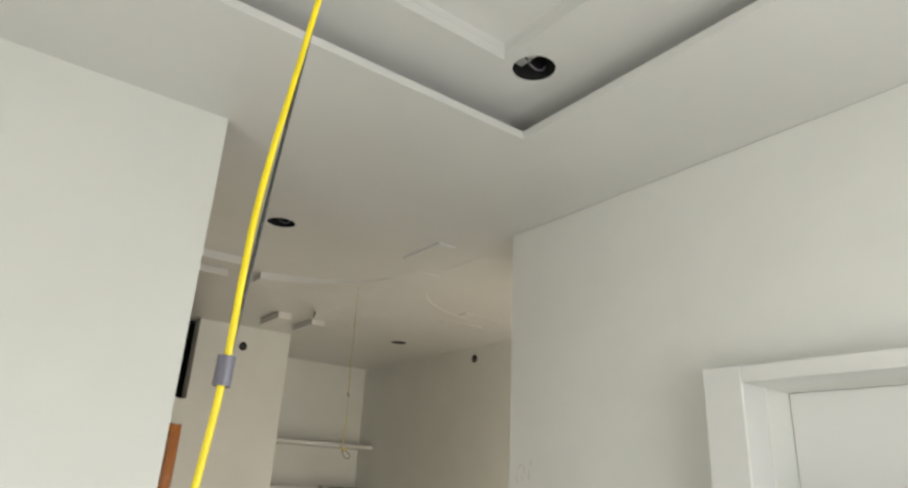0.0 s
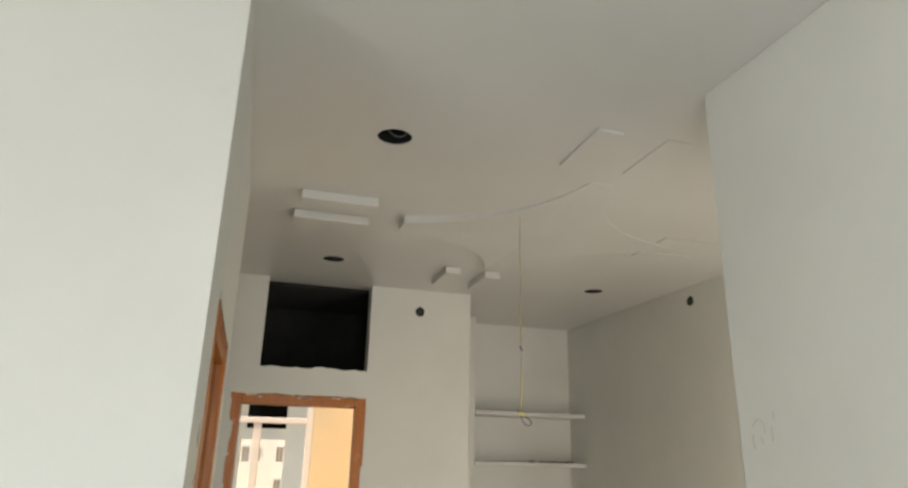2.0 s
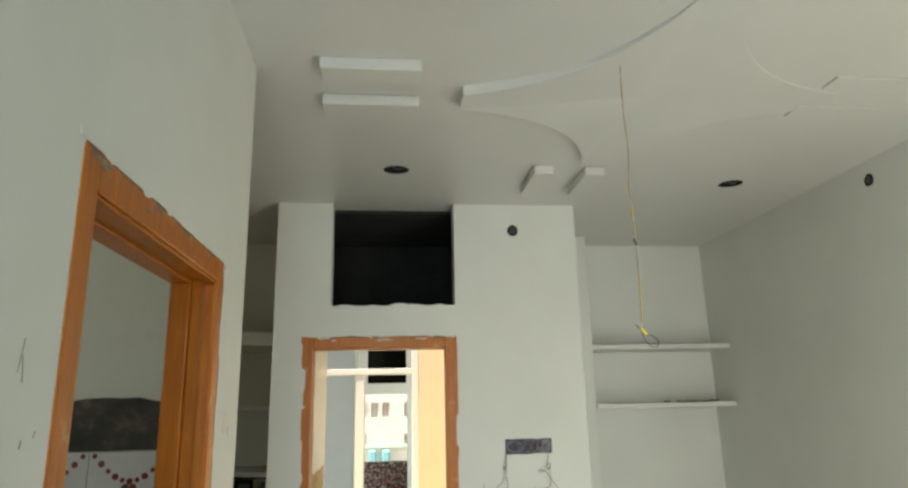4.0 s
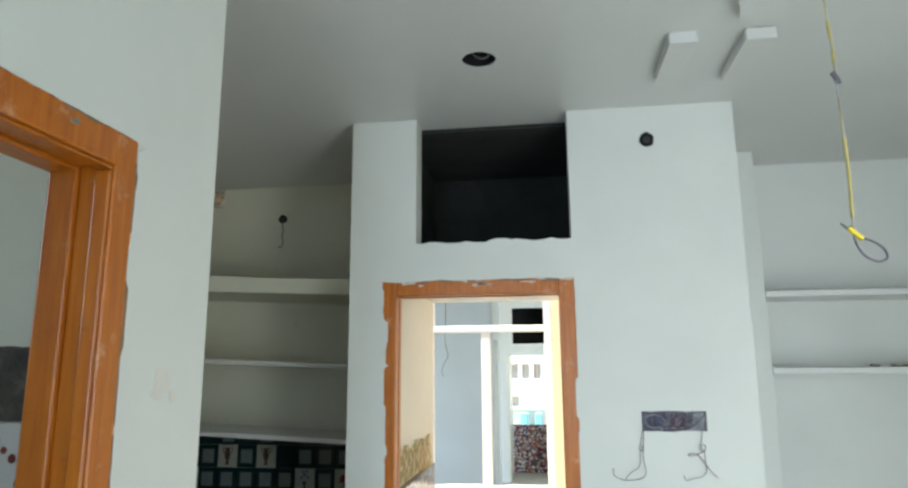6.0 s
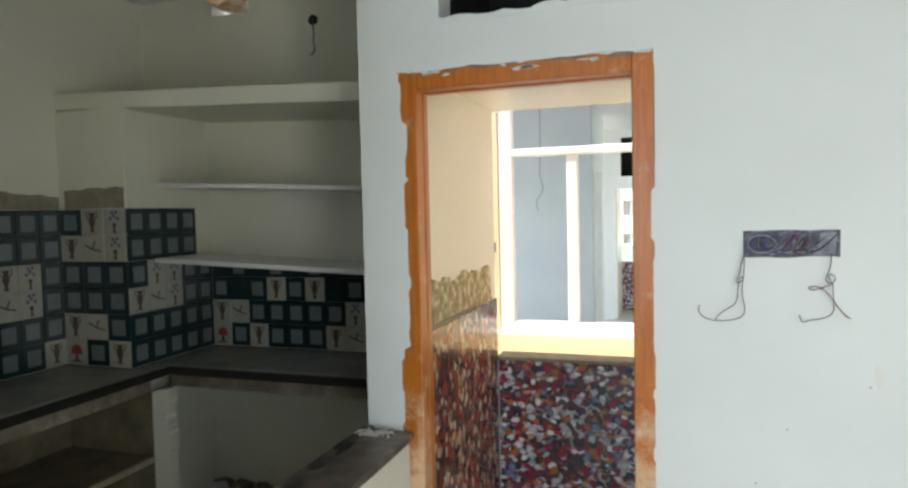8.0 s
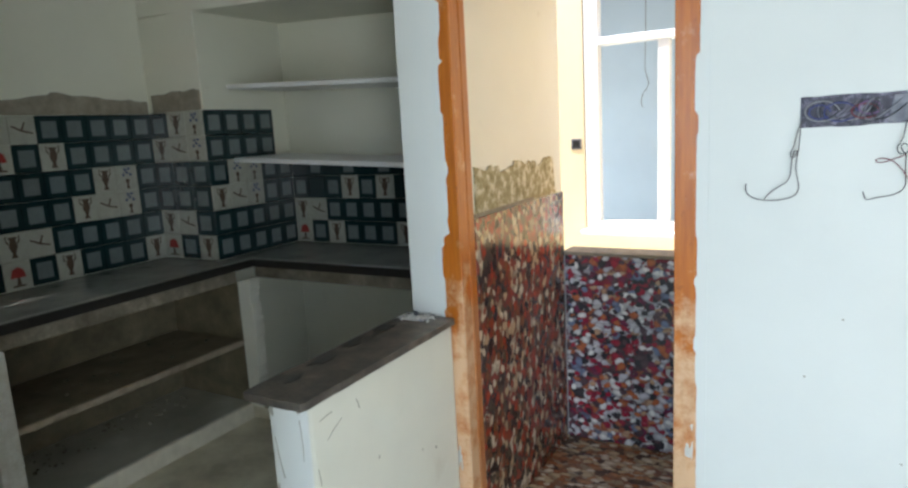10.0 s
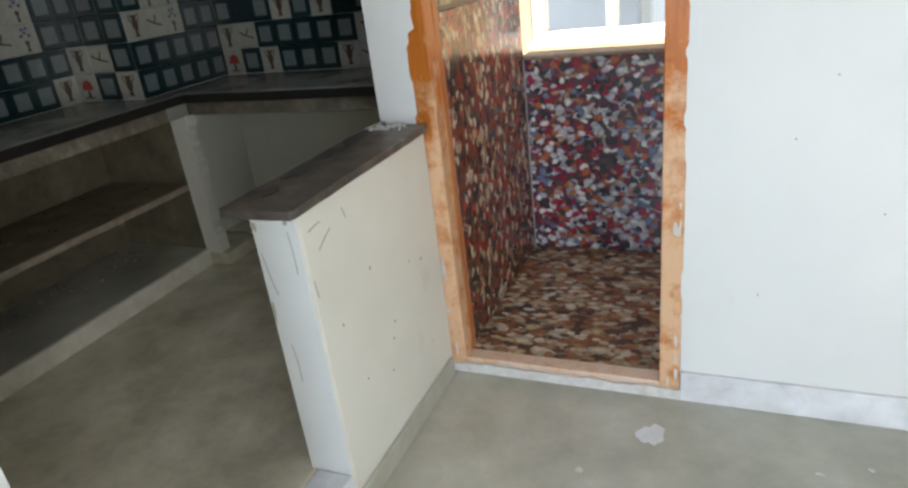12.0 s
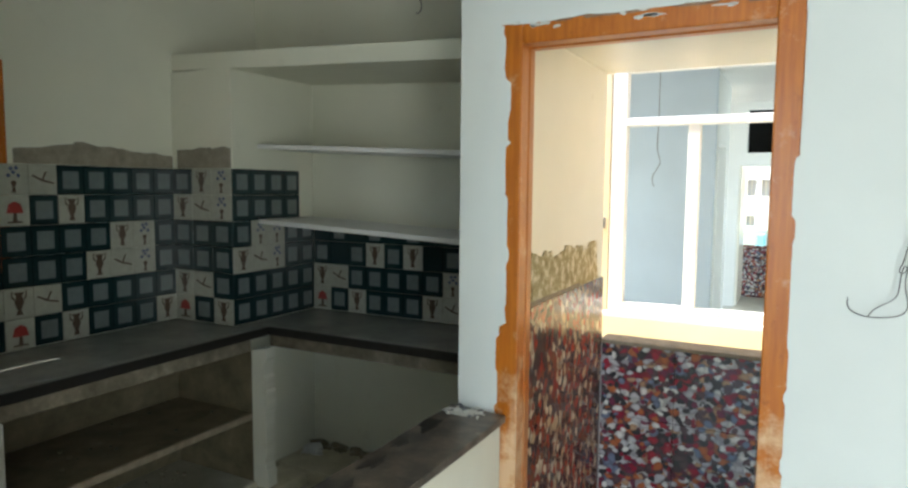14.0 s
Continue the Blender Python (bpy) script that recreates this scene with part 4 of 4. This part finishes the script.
rubble("brown crumbs on the compartment floor", -0.67, -0.45, 4.2, 5.1, 0.235, 70, 9, [CEMENT, SHELFTOP], 0.012)
rubble("cement crumbs lying on the alcove shelf", 3.45, 3.84, 5.55, 5.72, 1.732, 30, 10, [CEMENT], 0.022)
rubble("mortar crumbs on the stone slab", 1.08, 1.2, 4.70, 4.79, 0.923, 22, 11, [PLASTER, METALBOX], 0.014)


def cupboard():
    t = thing("wall_cupboard", "open white masonry cupboard recessed in a projecting surround", "cupboard", at=(2.52, 0.6, 0.5))
    o = Vector((2.52, 0.6, 0.5))
    x0, x1 = 2.405, 2.517

    def piece(name, lo, hi):
        part(name, box(Vector(lo) - o, Vector(hi) - o), RELIEF, t, "", 0.004)

    piece("side", (x0, 1.075, 0.5), (x1, 1.19, 2.125))
    piece("side", (x0, 0.0, 0.5), (x1, 0.1, 2.125))
    piece("top", (x0, 0.1, 2.078), (x1, 1.075, 2.122))
    piece("bottom", (x0, 0.1, 0.5), (x1, 1.075, 0.54))
    for z in (0.9, 1.32, 1.715):
        piece("shelf", (x0 + 0.006, 0.101, z), (2.637, 1.074, z + 0.030))
    piece("back", (2.638, 0.101, 0.541), (2.658, 1.074, 2.077))



cupboard()


# ---------------------------------------------------------------- electrical bits
def round_box(x, y, z, axis, label, r=0.028, wire=False):
    t = thing("conduit_hole", label, "wall hole", "conduit holes", (x, y, z))
    n = 18
    rnd = random.Random(int(x * 100 + z * 10))
    pts = [(r * (1 + rnd.uniform(-0.15, 0.12)) * math.cos(i * math.tau / n), r * (1 + rnd.uniform(-0.15, 0.12)) * math.sin(i * math.tau / n)) for i in range(n)]
    # flat black disc on the wall, drawn as the hole's shade
    part("cavity", sheet_from(pts, axis, -0.0025, 0.002), BLACK, t)
    ring = sheet_from([(p * 0.45, q * 0.45) for p, q in pts], axis, -0.0045, 0.0018)
    part("conduit_end", ring, BLACKWIRE, t, "dark conduit end")
    if wire:
        tube("wire", [(0.0, -0.006, -0.01), (0.004, -0.014, -0.05), (0.016, -0.014, -0.08), (-0.004, -0.012, -0.10), (0.012, -0.012, -0.13), (0.010, -0.012, -0.16), (-0.012, -0.012, -0.178), (-0.016, -0.012, -0.165)], 0.0028, WIREGREY, t)


round_box(2.334, MAIN, 2.662, "y", "dark broken conduit hole in the white wall", 0.030)
round_box(0.372, 5.74, 2.614, "y", "dark conduit hole with a hanging wire", 0.026, True)
round_box(3.8695, 4.06, 2.715, "x", "dark conduit hole high on the wall", 0.030)


def socket_box(x0, x1, z0, z1):
    t = thing("socket_box", "open grey metal socket box with tangled wires hanging", "electrical box", at=((x0 + x1) / 2, MAIN, (z0 + z1) / 2))
    w, h = (x1 - x0) / 2, (z1 - z0) / 2
    pts = [(-w, -h)] + [(x, z) for x, z in ragged(-w, w, 0.03, lambda q: -h, 0.002, 3)] + [(w, h)] + list(reversed(ragged(-w, w, 0.03, lambda q: h, 0.0015, 4)))
    part("cavity", sheet_from(pts, "y", -0.003, 0.0025), CAVITY, t, "scratched dark metal box")
    part("back", sheet_from([(-w * 0.96, -h * 0.8), (w * 0.90, -h * 0.85), (w * 0.92, h * 0.8), (-w * 0.95, h * 0.82)], "y", -0.0045, 0.001), CAVITY, t)
    rnd = random.Random(2)
    for k, m in enumerate((BLACKWIRE, TAPE, METALBOX, BLACKWIRE, STEEL, BLACKWIRE, TAPE, METALBOX, BLACKWIRE)):
        cx = -w * 0.72 + w * 0.135 * k + rnd.uniform(-0.01, 0.01)
        pts = [(cx + 0.03 * math.cos(a + k) + 0.008 * a, -0.007 - 0.001 * k, h * 0.75 * math.sin(a * 1.3 + k)) for a in np.linspace(0, 5, 9)]
        tube("wire_coil", pts, 0.0015, m, t)
    part("bare_end", sheet_from([(w * 0.52, -h * 0.86), (w * 0.90, -h * 0.82), (w * 0.92, h * 0.86), (w * 0.60, h * 0.8)], "y", -0.0062, 0.0012), METALBOX, t, "bare grey end of the box")
    for cu, cv, ru, rv, m in ((0.62, 0.0, 0.32, 0.72, STEEL), (0.30, -0.1, 0.30, 0.66, BLUEWIRE), (0.66, -0.05, 0.2, 0.5, BLUEWIRE), (-0.12, -0.1, 0.24, 0.5, REDWIRE), (-0.2, 0.1, 0.2, 0.45, VIOLETWIRE)):
        tube("wire_coil", [(-w * cu + w * ru * math.cos(k * 0.7), -0.011 - 0.0004 * k, h * cv + h * rv * math.sin(k * 0.7)) for k in range(9)], 0.0016, m, t)

    def px(u, v):
        k = (x1 - x0) / 440
        return ((u - 645) * k, -0.010 - 0.008 * (v > 330), (252 - v) * k)
    for pts, m in (([(432, 290), (410, 350), (408, 405), (385, 435), (400, 462), (426, 425), (405, 410), (395, 480), (395, 540), (375, 570), (330, 595), (300, 620), (285, 650)], WIREGREY),
                   ([(428, 300), (428, 405), (410, 470), (420, 540), (432, 580), (425, 625), (370, 645), (300, 652), (230, 640), (200, 605), (210, 570)], WIREGREY),
                   ([(825, 300), (818, 390), (790, 410), (800, 450), (832, 448), (842, 415), (815, 395), (800, 420), (830, 455)], BLACKWIRE),
                   ([(830, 450), (780, 470), (740, 488), (712, 475), (740, 458), (790, 475), (830, 530), (870, 600), (905, 622)], REDWIRE),
                   ([(828, 455), (826, 500), (837, 570), (825, 605), (780, 628), (730, 630), (700, 648), (684, 640), (680, 608)], WIREGREY)):
        tube("loose_wire", [px(u, v) for u, v in pts], 0.0013, m, t, "", 4)


socket_box(2.249, 2.487, 1.499, 1.572)
t = thing("socket_box", "small dark socket box cut into the dining wall", "electrical box", at=(3.8695, 3.58, 1.455))
# thin black plate stands for the darkness in the box
part("cavity", box((-0.002, -0.07, -0.034), (0.0005, 0.07, 0.034)), BLACK, t)
part("torn_edge", box((-0.0035, -0.07, -0.038), (-0.0018, 0.01, -0.026)), CEMENT, t)


def twisted(name, label, pts, radius, mats, loop=None):
    """Two insulated leads twisted round each other along a hanging line."""
    t = thing(name, label, "cable", at=pts[0])
    base = Vector(pts[0])
    line = [Vector(p) - base for p in pts]
    fine = []
    for a, b in zip(line, line[1:]):
        n = max(2, int((b - a).length / 0.02))
        fine += [a.lerp(b, i / n) for i in range(n)]
    fine.append(line[-1])
    for k, m in enumerate(mats):
        tube("lead", [(p.x + radius * math.cos(i * 0.55 + k * math.pi), p.y + radius * math.sin(i * 0.55 + k * math.pi), p.z) for i, p in enumerate(fine)], radius, m, t)
    return t, base


eye0 = Vector((0.774, 0.136, 1.782))
ways = [(0.2580, 0.6700, 0.7000), (0.2662, 0.7284, 0.6313), (0.2780, 0.8009, 0.5304), (0.2893, 0.8963, 0.3361), (0.2929, 0.9459, 0.1396), (0.2815, 0.9594, -0.0167), (0.272, 0.955, -0.12)]
pts = [eye0 + Vector(v) * (0.30 / math.hypot(v[0], v[1])) for v in ways]
first = pts[0]
cable = [Vector((first.x + 0.030, first.y + 0.012, 2.974)), Vector((first.x + 0.02, first.y + 0.008, 2.5)), *pts]
t, base = twisted("hanging_cable", "yellow and dark twisted cable hanging from the ceiling", cable, 0.0017, (YELLOW,))
tube("lead", [p - base + Vector((0.0024, 0.001, 0)) for p in cable], 0.0009, BLACKWIRE, t)
tp = pts[4] - base + Vector((0.0008, 0, 0))
tube("tape", [tp + Vector((0.0002, 0, 0.0065)), tp, tp - Vector((0.0002, 0, 0.0065))], 0.0040, TAPE, t, "grey insulating tape")

DROP = [(2.40, 3.25, 2.808), (2.396, 3.246, 2.62), (2.403, 3.25, 2.50), (2.386, 3.228, 2.38), (2.392, 3.23, 2.26), (2.388, 3.22, 2.16), (2.391, 3.222, 2.06), (2.380, 3.206, 1.95)]
t, base = twisted("pendant_wire", "thin twisted grey and yellow wire hanging from ceiling", DROP, 0.0011, (STEEL, DULLYELLOW))
for z0, z1 in ((2.60, 2.57), (2.40, 2.365), (2.31, 2.28), (2.255, 2.235), (2.10, 2.01), (2.005, 1.965)):
    def on_line(z):
        k = next(i for i in range(len(DROP) - 1) if DROP[i + 1][2] <= z)
        return Vector(DROP[k]).lerp(Vector(DROP[k + 1]), (DROP[k][2] - z) / (DROP[k][2] - DROP[k + 1][2])) - base
    tube("sleeve", [on_line(z0), on_line((z0 + z1) / 2), on_line(z1)], 0.0030, DULLYELLOW, t, "worn yellow sleeve")
tube("loop", [Vector(p) - base for p in ((2.380, 3.206, 1.95), (2.376, 3.202, 1.925), (2.390, 3.205, 1.900), (2.415, 3.21, 1.892), (2.432, 3.214, 1.902), (2.420, 3.212, 1.922), (2.395, 3.208, 1.932), (2.376, 3.204, 1.940), (2.360, 3.20, 1.955))], 0.0019, TAPE, t)
tube("knot", [Vector(p) - base for p in ((2.372, 3.203, 1.948), (2.382, 3.206, 1.938), (2.392, 3.208, 1.931))], 0.0045, YELLOW, t, "bright yellow tape knot")
tube("knot", [Vector(p) - base for p in ((2.384, 3.222, 2.215), (2.390, 3.224, 2.208), (2.394, 3.226, 2.196))], 0.0045, TAPE, t)
tube("hook", [Vector(p) - base for p in ((2.40, 3.25, 2.81), (2.40, 3.25, 2.80), (2.404, 3.25, 2.797))], 0.006, METALBOX, t)
kw = thing("kitchen_drop_wire", "thin dark wire hanging from the kitchen ceiling", "cable", at=(-0.30, 4.62, 2.779))
tube("lead", [(0, 0, 0), (0.004, 0.0, -0.15), (-0.006, 0.004, -0.3), (0.004, 0, -0.42)], 0.0025, BLACKWIRE, kw)
nw = thing("neighbour_drop_wire", "thin dark wire hanging before the pale blue wall", "cable", at=(0.70, 9.90, 2.81))
tube("lead", [(0, 0, 0), (0.0, 0.0, -0.5), (-0.01, 0, -0.72), (-0.01, 0, -0.82), (0.05, 0, -0.93), (-0.04, 0, -1.02), (-0.06, 0, -1.10), (-0.03, 0, -1.16)], 0.0035, WIREGREY, nw)


# ---------------------------------------------------------------- plaster relief on the ceiling
def star():
    """Concave four-pointed figure with blunt tips; proud at the west and north tips, thinned eastward to imitate how
    light hides it.
    """
    cx, cy, half = 2.57, 3.47, 0.055
    tips = [(-0.66, 0.02, 0.036), (0.0, 0.60, 0.034), (0.70, 0.0, 0.006), (0.0, -0.66, 0.004)]
    pts = []
    for i in range(4):
        ax, ay, ah = tips[i]
        bx, by, bh = tips[(i + 1) % 4]
        sx = 1 if bx > ax else -1
        sy = 1 if by > ay else -1
        if i % 2 == 0:
            p0, p2 = (ax, ay + sy * half), (bx - sx * half, by)
        else:
            p0, p2 = (ax + sx * half, ay), (bx, by - sy * half)
        p1 = (0.24 * (ax + bx), 0.24 * (ay + by))
        for k in range(15):
            s = k / 14
            pts.append((cx + (1 - s) ** 2 * p0[0] + 2 * s * (1 - s) * p1[0] + s * s * p2[0], cy + (1 - s) ** 2 * p0[1] + 2 * s * (1 - s) * p1[1] + s * s * p2[1], ah + (bh - ah) * s))
    bm = bmesh.new()
    mid = bm.verts.new((cx, cy, H - 0.006))
    low = [bm.verts.new((x, y, H - h)) for x, y, h in pts]
    top = [bm.verts.new((x, y, H + 0.004)) for x, y, h in pts]
    n = len(pts)
    for i in range(n):
        k = (i + 1) % n
        bm.faces.new([mid, low[i], low[k]])
        bm.faces.new([low[i], low[k], top[k], top[i]])
    return tagged(mesh_object("ceiling_relief", bm, CEIL), "raised white plaster star figure on the ceiling", "ceiling relief")


star()


def relief_bar(x0, x1, y0, y1, h=0.040):
    ob = mesh_object("ceiling_relief_bar", box((x0, y0, H - h), (x1, y1, H - 0.001)), CEIL, bevel=0.003)
    return tagged(ob, "raised white plaster bar on the ceiling", "ceiling relief", "ceiling relief bars")


relief_bar(1.443, 1.760, 3.265, 3.355)
relief_bar(1.427, 1.762, 3.515, 3.605)
relief_bar(2.325, 2.415, 4.180, 4.495)
relief_bar(2.567, 2.660, 4.190, 4.505)
disc = bmesh.new()
ring = [(0.0 + 0.386 * math.cos(i * math.tau / 64), 4.60 + 0.386 * math.sin(i * math.tau / 64)) for i in range(64)]
low, top = [disc.verts.new((x, y, H - 0.030)) for x, y in ring], [disc.verts.new((x, y, H - 0.001)) for x, y in ring]
disc.faces.new(low)
for i in range(64):
    disc.faces.new([low[i], low[(i + 1) % 64], top[(i + 1) % 64], top[i]])
tagged(mesh_object("ceiling_relief", disc, CEIL), "raised round plaster disc on the kitchen ceiling", "ceiling relief")
bar = tagged(mesh_object("ceiling_relief_bar", box((-0.30, 4.700, H - 0.056), (0.15, 4.745, H - 0.031)), RELIEF, bevel=0.003), "white plaster bar on the kitchen ceiling disc", "ceiling relief", "ceiling relief bars")
# east bars made lower, so the shape imitates their fading in the light
relief_bar(3.180, 3.485, 3.285, 3.375, 0.009)
relief_bar(3.180, 3.485, 3.510, 3.600, 0.009)


# south bars lowered likewise, to imitate light that hides their sides
relief_bar(2.325, 2.415, 2.390, 2.690, 0.013)
relief_bar(2.585, 2.675, 2.390, 2.690, 0.005)

# ---------------------------------------------------------------- vent, toilet tiles and what lies beyond
vent = thing("vent_sleeve", "crumpled copper-coloured duct sleeve in the vent hole", "vent", at=(-0.120, 5.72, 2.756))
rnd = random.Random(12)
bm = bmesh.new()
rings = []
for k in range(9):
    y = -0.11 + k * 0.028
    rings.append([bm.verts.new((0.02 + 0.085 * math.cos(a) * (1 + rnd.uniform(-0.12, 0.12)), y, 0.046 * math.sin(a) * (1 + rnd.uniform(-0.12, 0.12)))) for a in [i * math.tau / 16 for i in range(16)]])
for a, b in zip(rings, rings[1:]):
    for i in range(16):
        bm.faces.new([a[i], a[(i + 1) % 16], b[(i + 1) % 16], b[i]])
part("sleeve", bm, FOIL, vent)
# flap added as a pale shape for the lit inside of the hole
flap = [(-0.187, -0.168, 0.057), (0.0, -0.171, 0.052), (-0.03, -0.01, 0.010), (-0.141, 0.0, 0.031)]
bm = bmesh.new()
lower, upper = [bm.verts.new(p) for p in flap], [bm.verts.new((x, y, z + 0.002)) for x, y, z in flap]
bm.faces.new(lower)
bm.faces.new(upper)
for i in range(4):
    bm.faces.new([lower[i], lower[(i + 1) % 4], upper[(i + 1) % 4], upper[i]])
part("flap", bm, RELIEF, vent, "pale added flap for the vent's lit inside")

tt = thing("tile_toilet", "white toilet wall tiles with red floral print", "wall tiles", at=(0.30, 3.198, 1.05))
toil = tile_piece(0.205, 0.30)


def print_dab(x, z, r, mi, sides=7):
    c = [toil.verts.new((x + r * math.cos(a), -0.0086, z + r * math.sin(a))) for a in [i * math.tau / sides for i in range(sides)]]
    toil.faces.new(c).material_index = mi


# a garland of berries over a flower with two leaves
for k in range(11):
    u = k / 10
    print_dab(0.014 + 0.177 * u, 0.290 - 0.062 * math.sin(math.pi * u), 0.0085 if k % 2 else 0.0065, 1)
for k in range(6):
    print_dab(0.102 + 0.018 * math.cos(k * 1.047), 0.198 + 0.018 * math.sin(k * 1.047), 0.0095, 1 if k % 2 else 2)
for x, z in ((0.070, 0.182), (0.134, 0.182), (0.086, 0.168), (0.118, 0.168)):
    print_dab(x, z, 0.009, 2, 5)
for z in (0.145, 0.125, 0.105, 0.085):
    print_dab(0.102, z, 0.007, 2, 6)
tm = mesh_of("tile", toil, [RELIEF, ROSE, MOTIF])
for i in range(4):
    for j in range(2):
        ob = new("tile", tm)
        ob.parent = tt
        ob.location = (i * 0.205, 0, j * 0.30)
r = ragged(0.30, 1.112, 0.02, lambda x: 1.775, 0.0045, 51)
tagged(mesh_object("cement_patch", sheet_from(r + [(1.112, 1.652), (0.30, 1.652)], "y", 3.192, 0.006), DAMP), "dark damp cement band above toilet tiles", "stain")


def facade():
    t = thing("apartment_building", "cream apartment block with orange shutters across the street", "building", at=(1.5, 17.5, 0))
    bays = [-0.21 + 0.26 * k for k in range(-30, 6)]
    rows = ((0.90, 1.15), (1.51, 1.87), (2.42, 2.78))
    # windows in groups of three, the lowest row with one to a group
    panes = [(x, z0, z1) for k, x in enumerate(bays, -30) for z0, z1 in rows if k % 4 != 2 and (z0 > 1 or k % 4 == 3)]
    part("wall", slab("y", 0.0, 0.3, -24, 6, -0.1, 9, [(x, x + 0.15, z0, z1) for x, z0, z1 in panes]), FACADE, t)
    part("roof", box((-24.1, -0.2, 9.0), (6.1, 4, 9.15)), CEMENT, t)
    for k, (x, z0, z1) in enumerate(panes):
        w = part("window", box((x, 0.10, z0), (x + 0.15, 0.14, z1)), FACADE_O if k % 3 == 0 else FACADE_W, t)
        part("grille", box((x + 0.064, 0.07, z0), (x + 0.086, 0.1, z1)), FACADE, w)
        part("hood", box((x - 0.012, -0.03, z1 - 0.05), (x + 0.162, 0.09, z1 - 0.001)), FACADE_W, w)
    part("ledge", box((-24, -0.05, 0.80), (6, -0.001, 0.835)), LEDGE, t, "pale green painted ledge")
    for x in (-0.25, 0.06):
        part("drum", box((x, -0.30, 0.0), (x + 0.16, -0.06, 0.76)), CYAN, t, "bright cyan painted barrel", 0.03)


facade()


# ---------------------------------------------------------------- wear
edge = ragged(1.355, 2.02, 0.028, lambda x: 2.262, 0.007, 71)
tagged(mesh_object("loft_edge", sheet_from(edge + [(2.02, 2.238), (1.355, 2.238)], "y", MAIN - 0.003, 0.02), WALL), "broken plaster lip under the loft opening", "trim", kind="structure")
rndw = random.Random(77)
for k in range(16):
    blot("plaster_dab", "y", MAIN - 0.0036, rndw.uniform(1.24, 2.0), rndw.uniform(2.075, 2.098), rndw.uniform(0.006, 0.03), rndw.uniform(0.002, 0.006), PLASTER, "white plaster dab on the door frame head", "stain", 200 + k)
for k in range(14):
    blot("plaster_dab", "y", MAIN - 0.0036, rndw.choice((rndw.uniform(1.975, 2.008), rndw.uniform(1.215, 1.25))), rndw.uniform(0.05, 0.75), rndw.uniform(0.002, 0.007), rndw.uniform(0.006, 0.03), PLASTER, "white plaster dab on the door frame jamb", "stain", 230 + k)
for k in range(8):
    blot("plaster_dab", "x", 1.2378, rndw.uniform(2.3, 3.08), rndw.uniform(2.085, 2.112), rndw.uniform(0.006, 0.02), rndw.uniform(0.002, 0.005), CEMENT, "grey cement dab on the door frame head", "stain", 250 + k)
blot("hand_smudge", "x", 1.2352, 3.21, 1.715, 0.030, 0.024, SMUDGE, "faint pinkish hand smudge on the wall", "stain", 270)
blot("hand_smudge", "x", 1.2352, 3.25, 1.69, 0.012, 0.012, SMUDGE, "faint pinkish hand smudge on the wall", "stain", 271)

for y, z, dy, dz in ((2.200, 1.812, 0.004, 0.020), (2.206, 1.797, -0.003, 0.016), (2.222, 1.712, 0.001, 0.005), (2.250, 1.722, 0.002, 0.004)):
    ob = tube("wall_scratch", [(1.2352, y - dy, z - dz), (1.2356, y, z), (1.2352, y + dy, z + dz)], 0.0008, PENCIL)
    tagged(ob, "thin dark scratch on the wall beside the door frame", "mark")
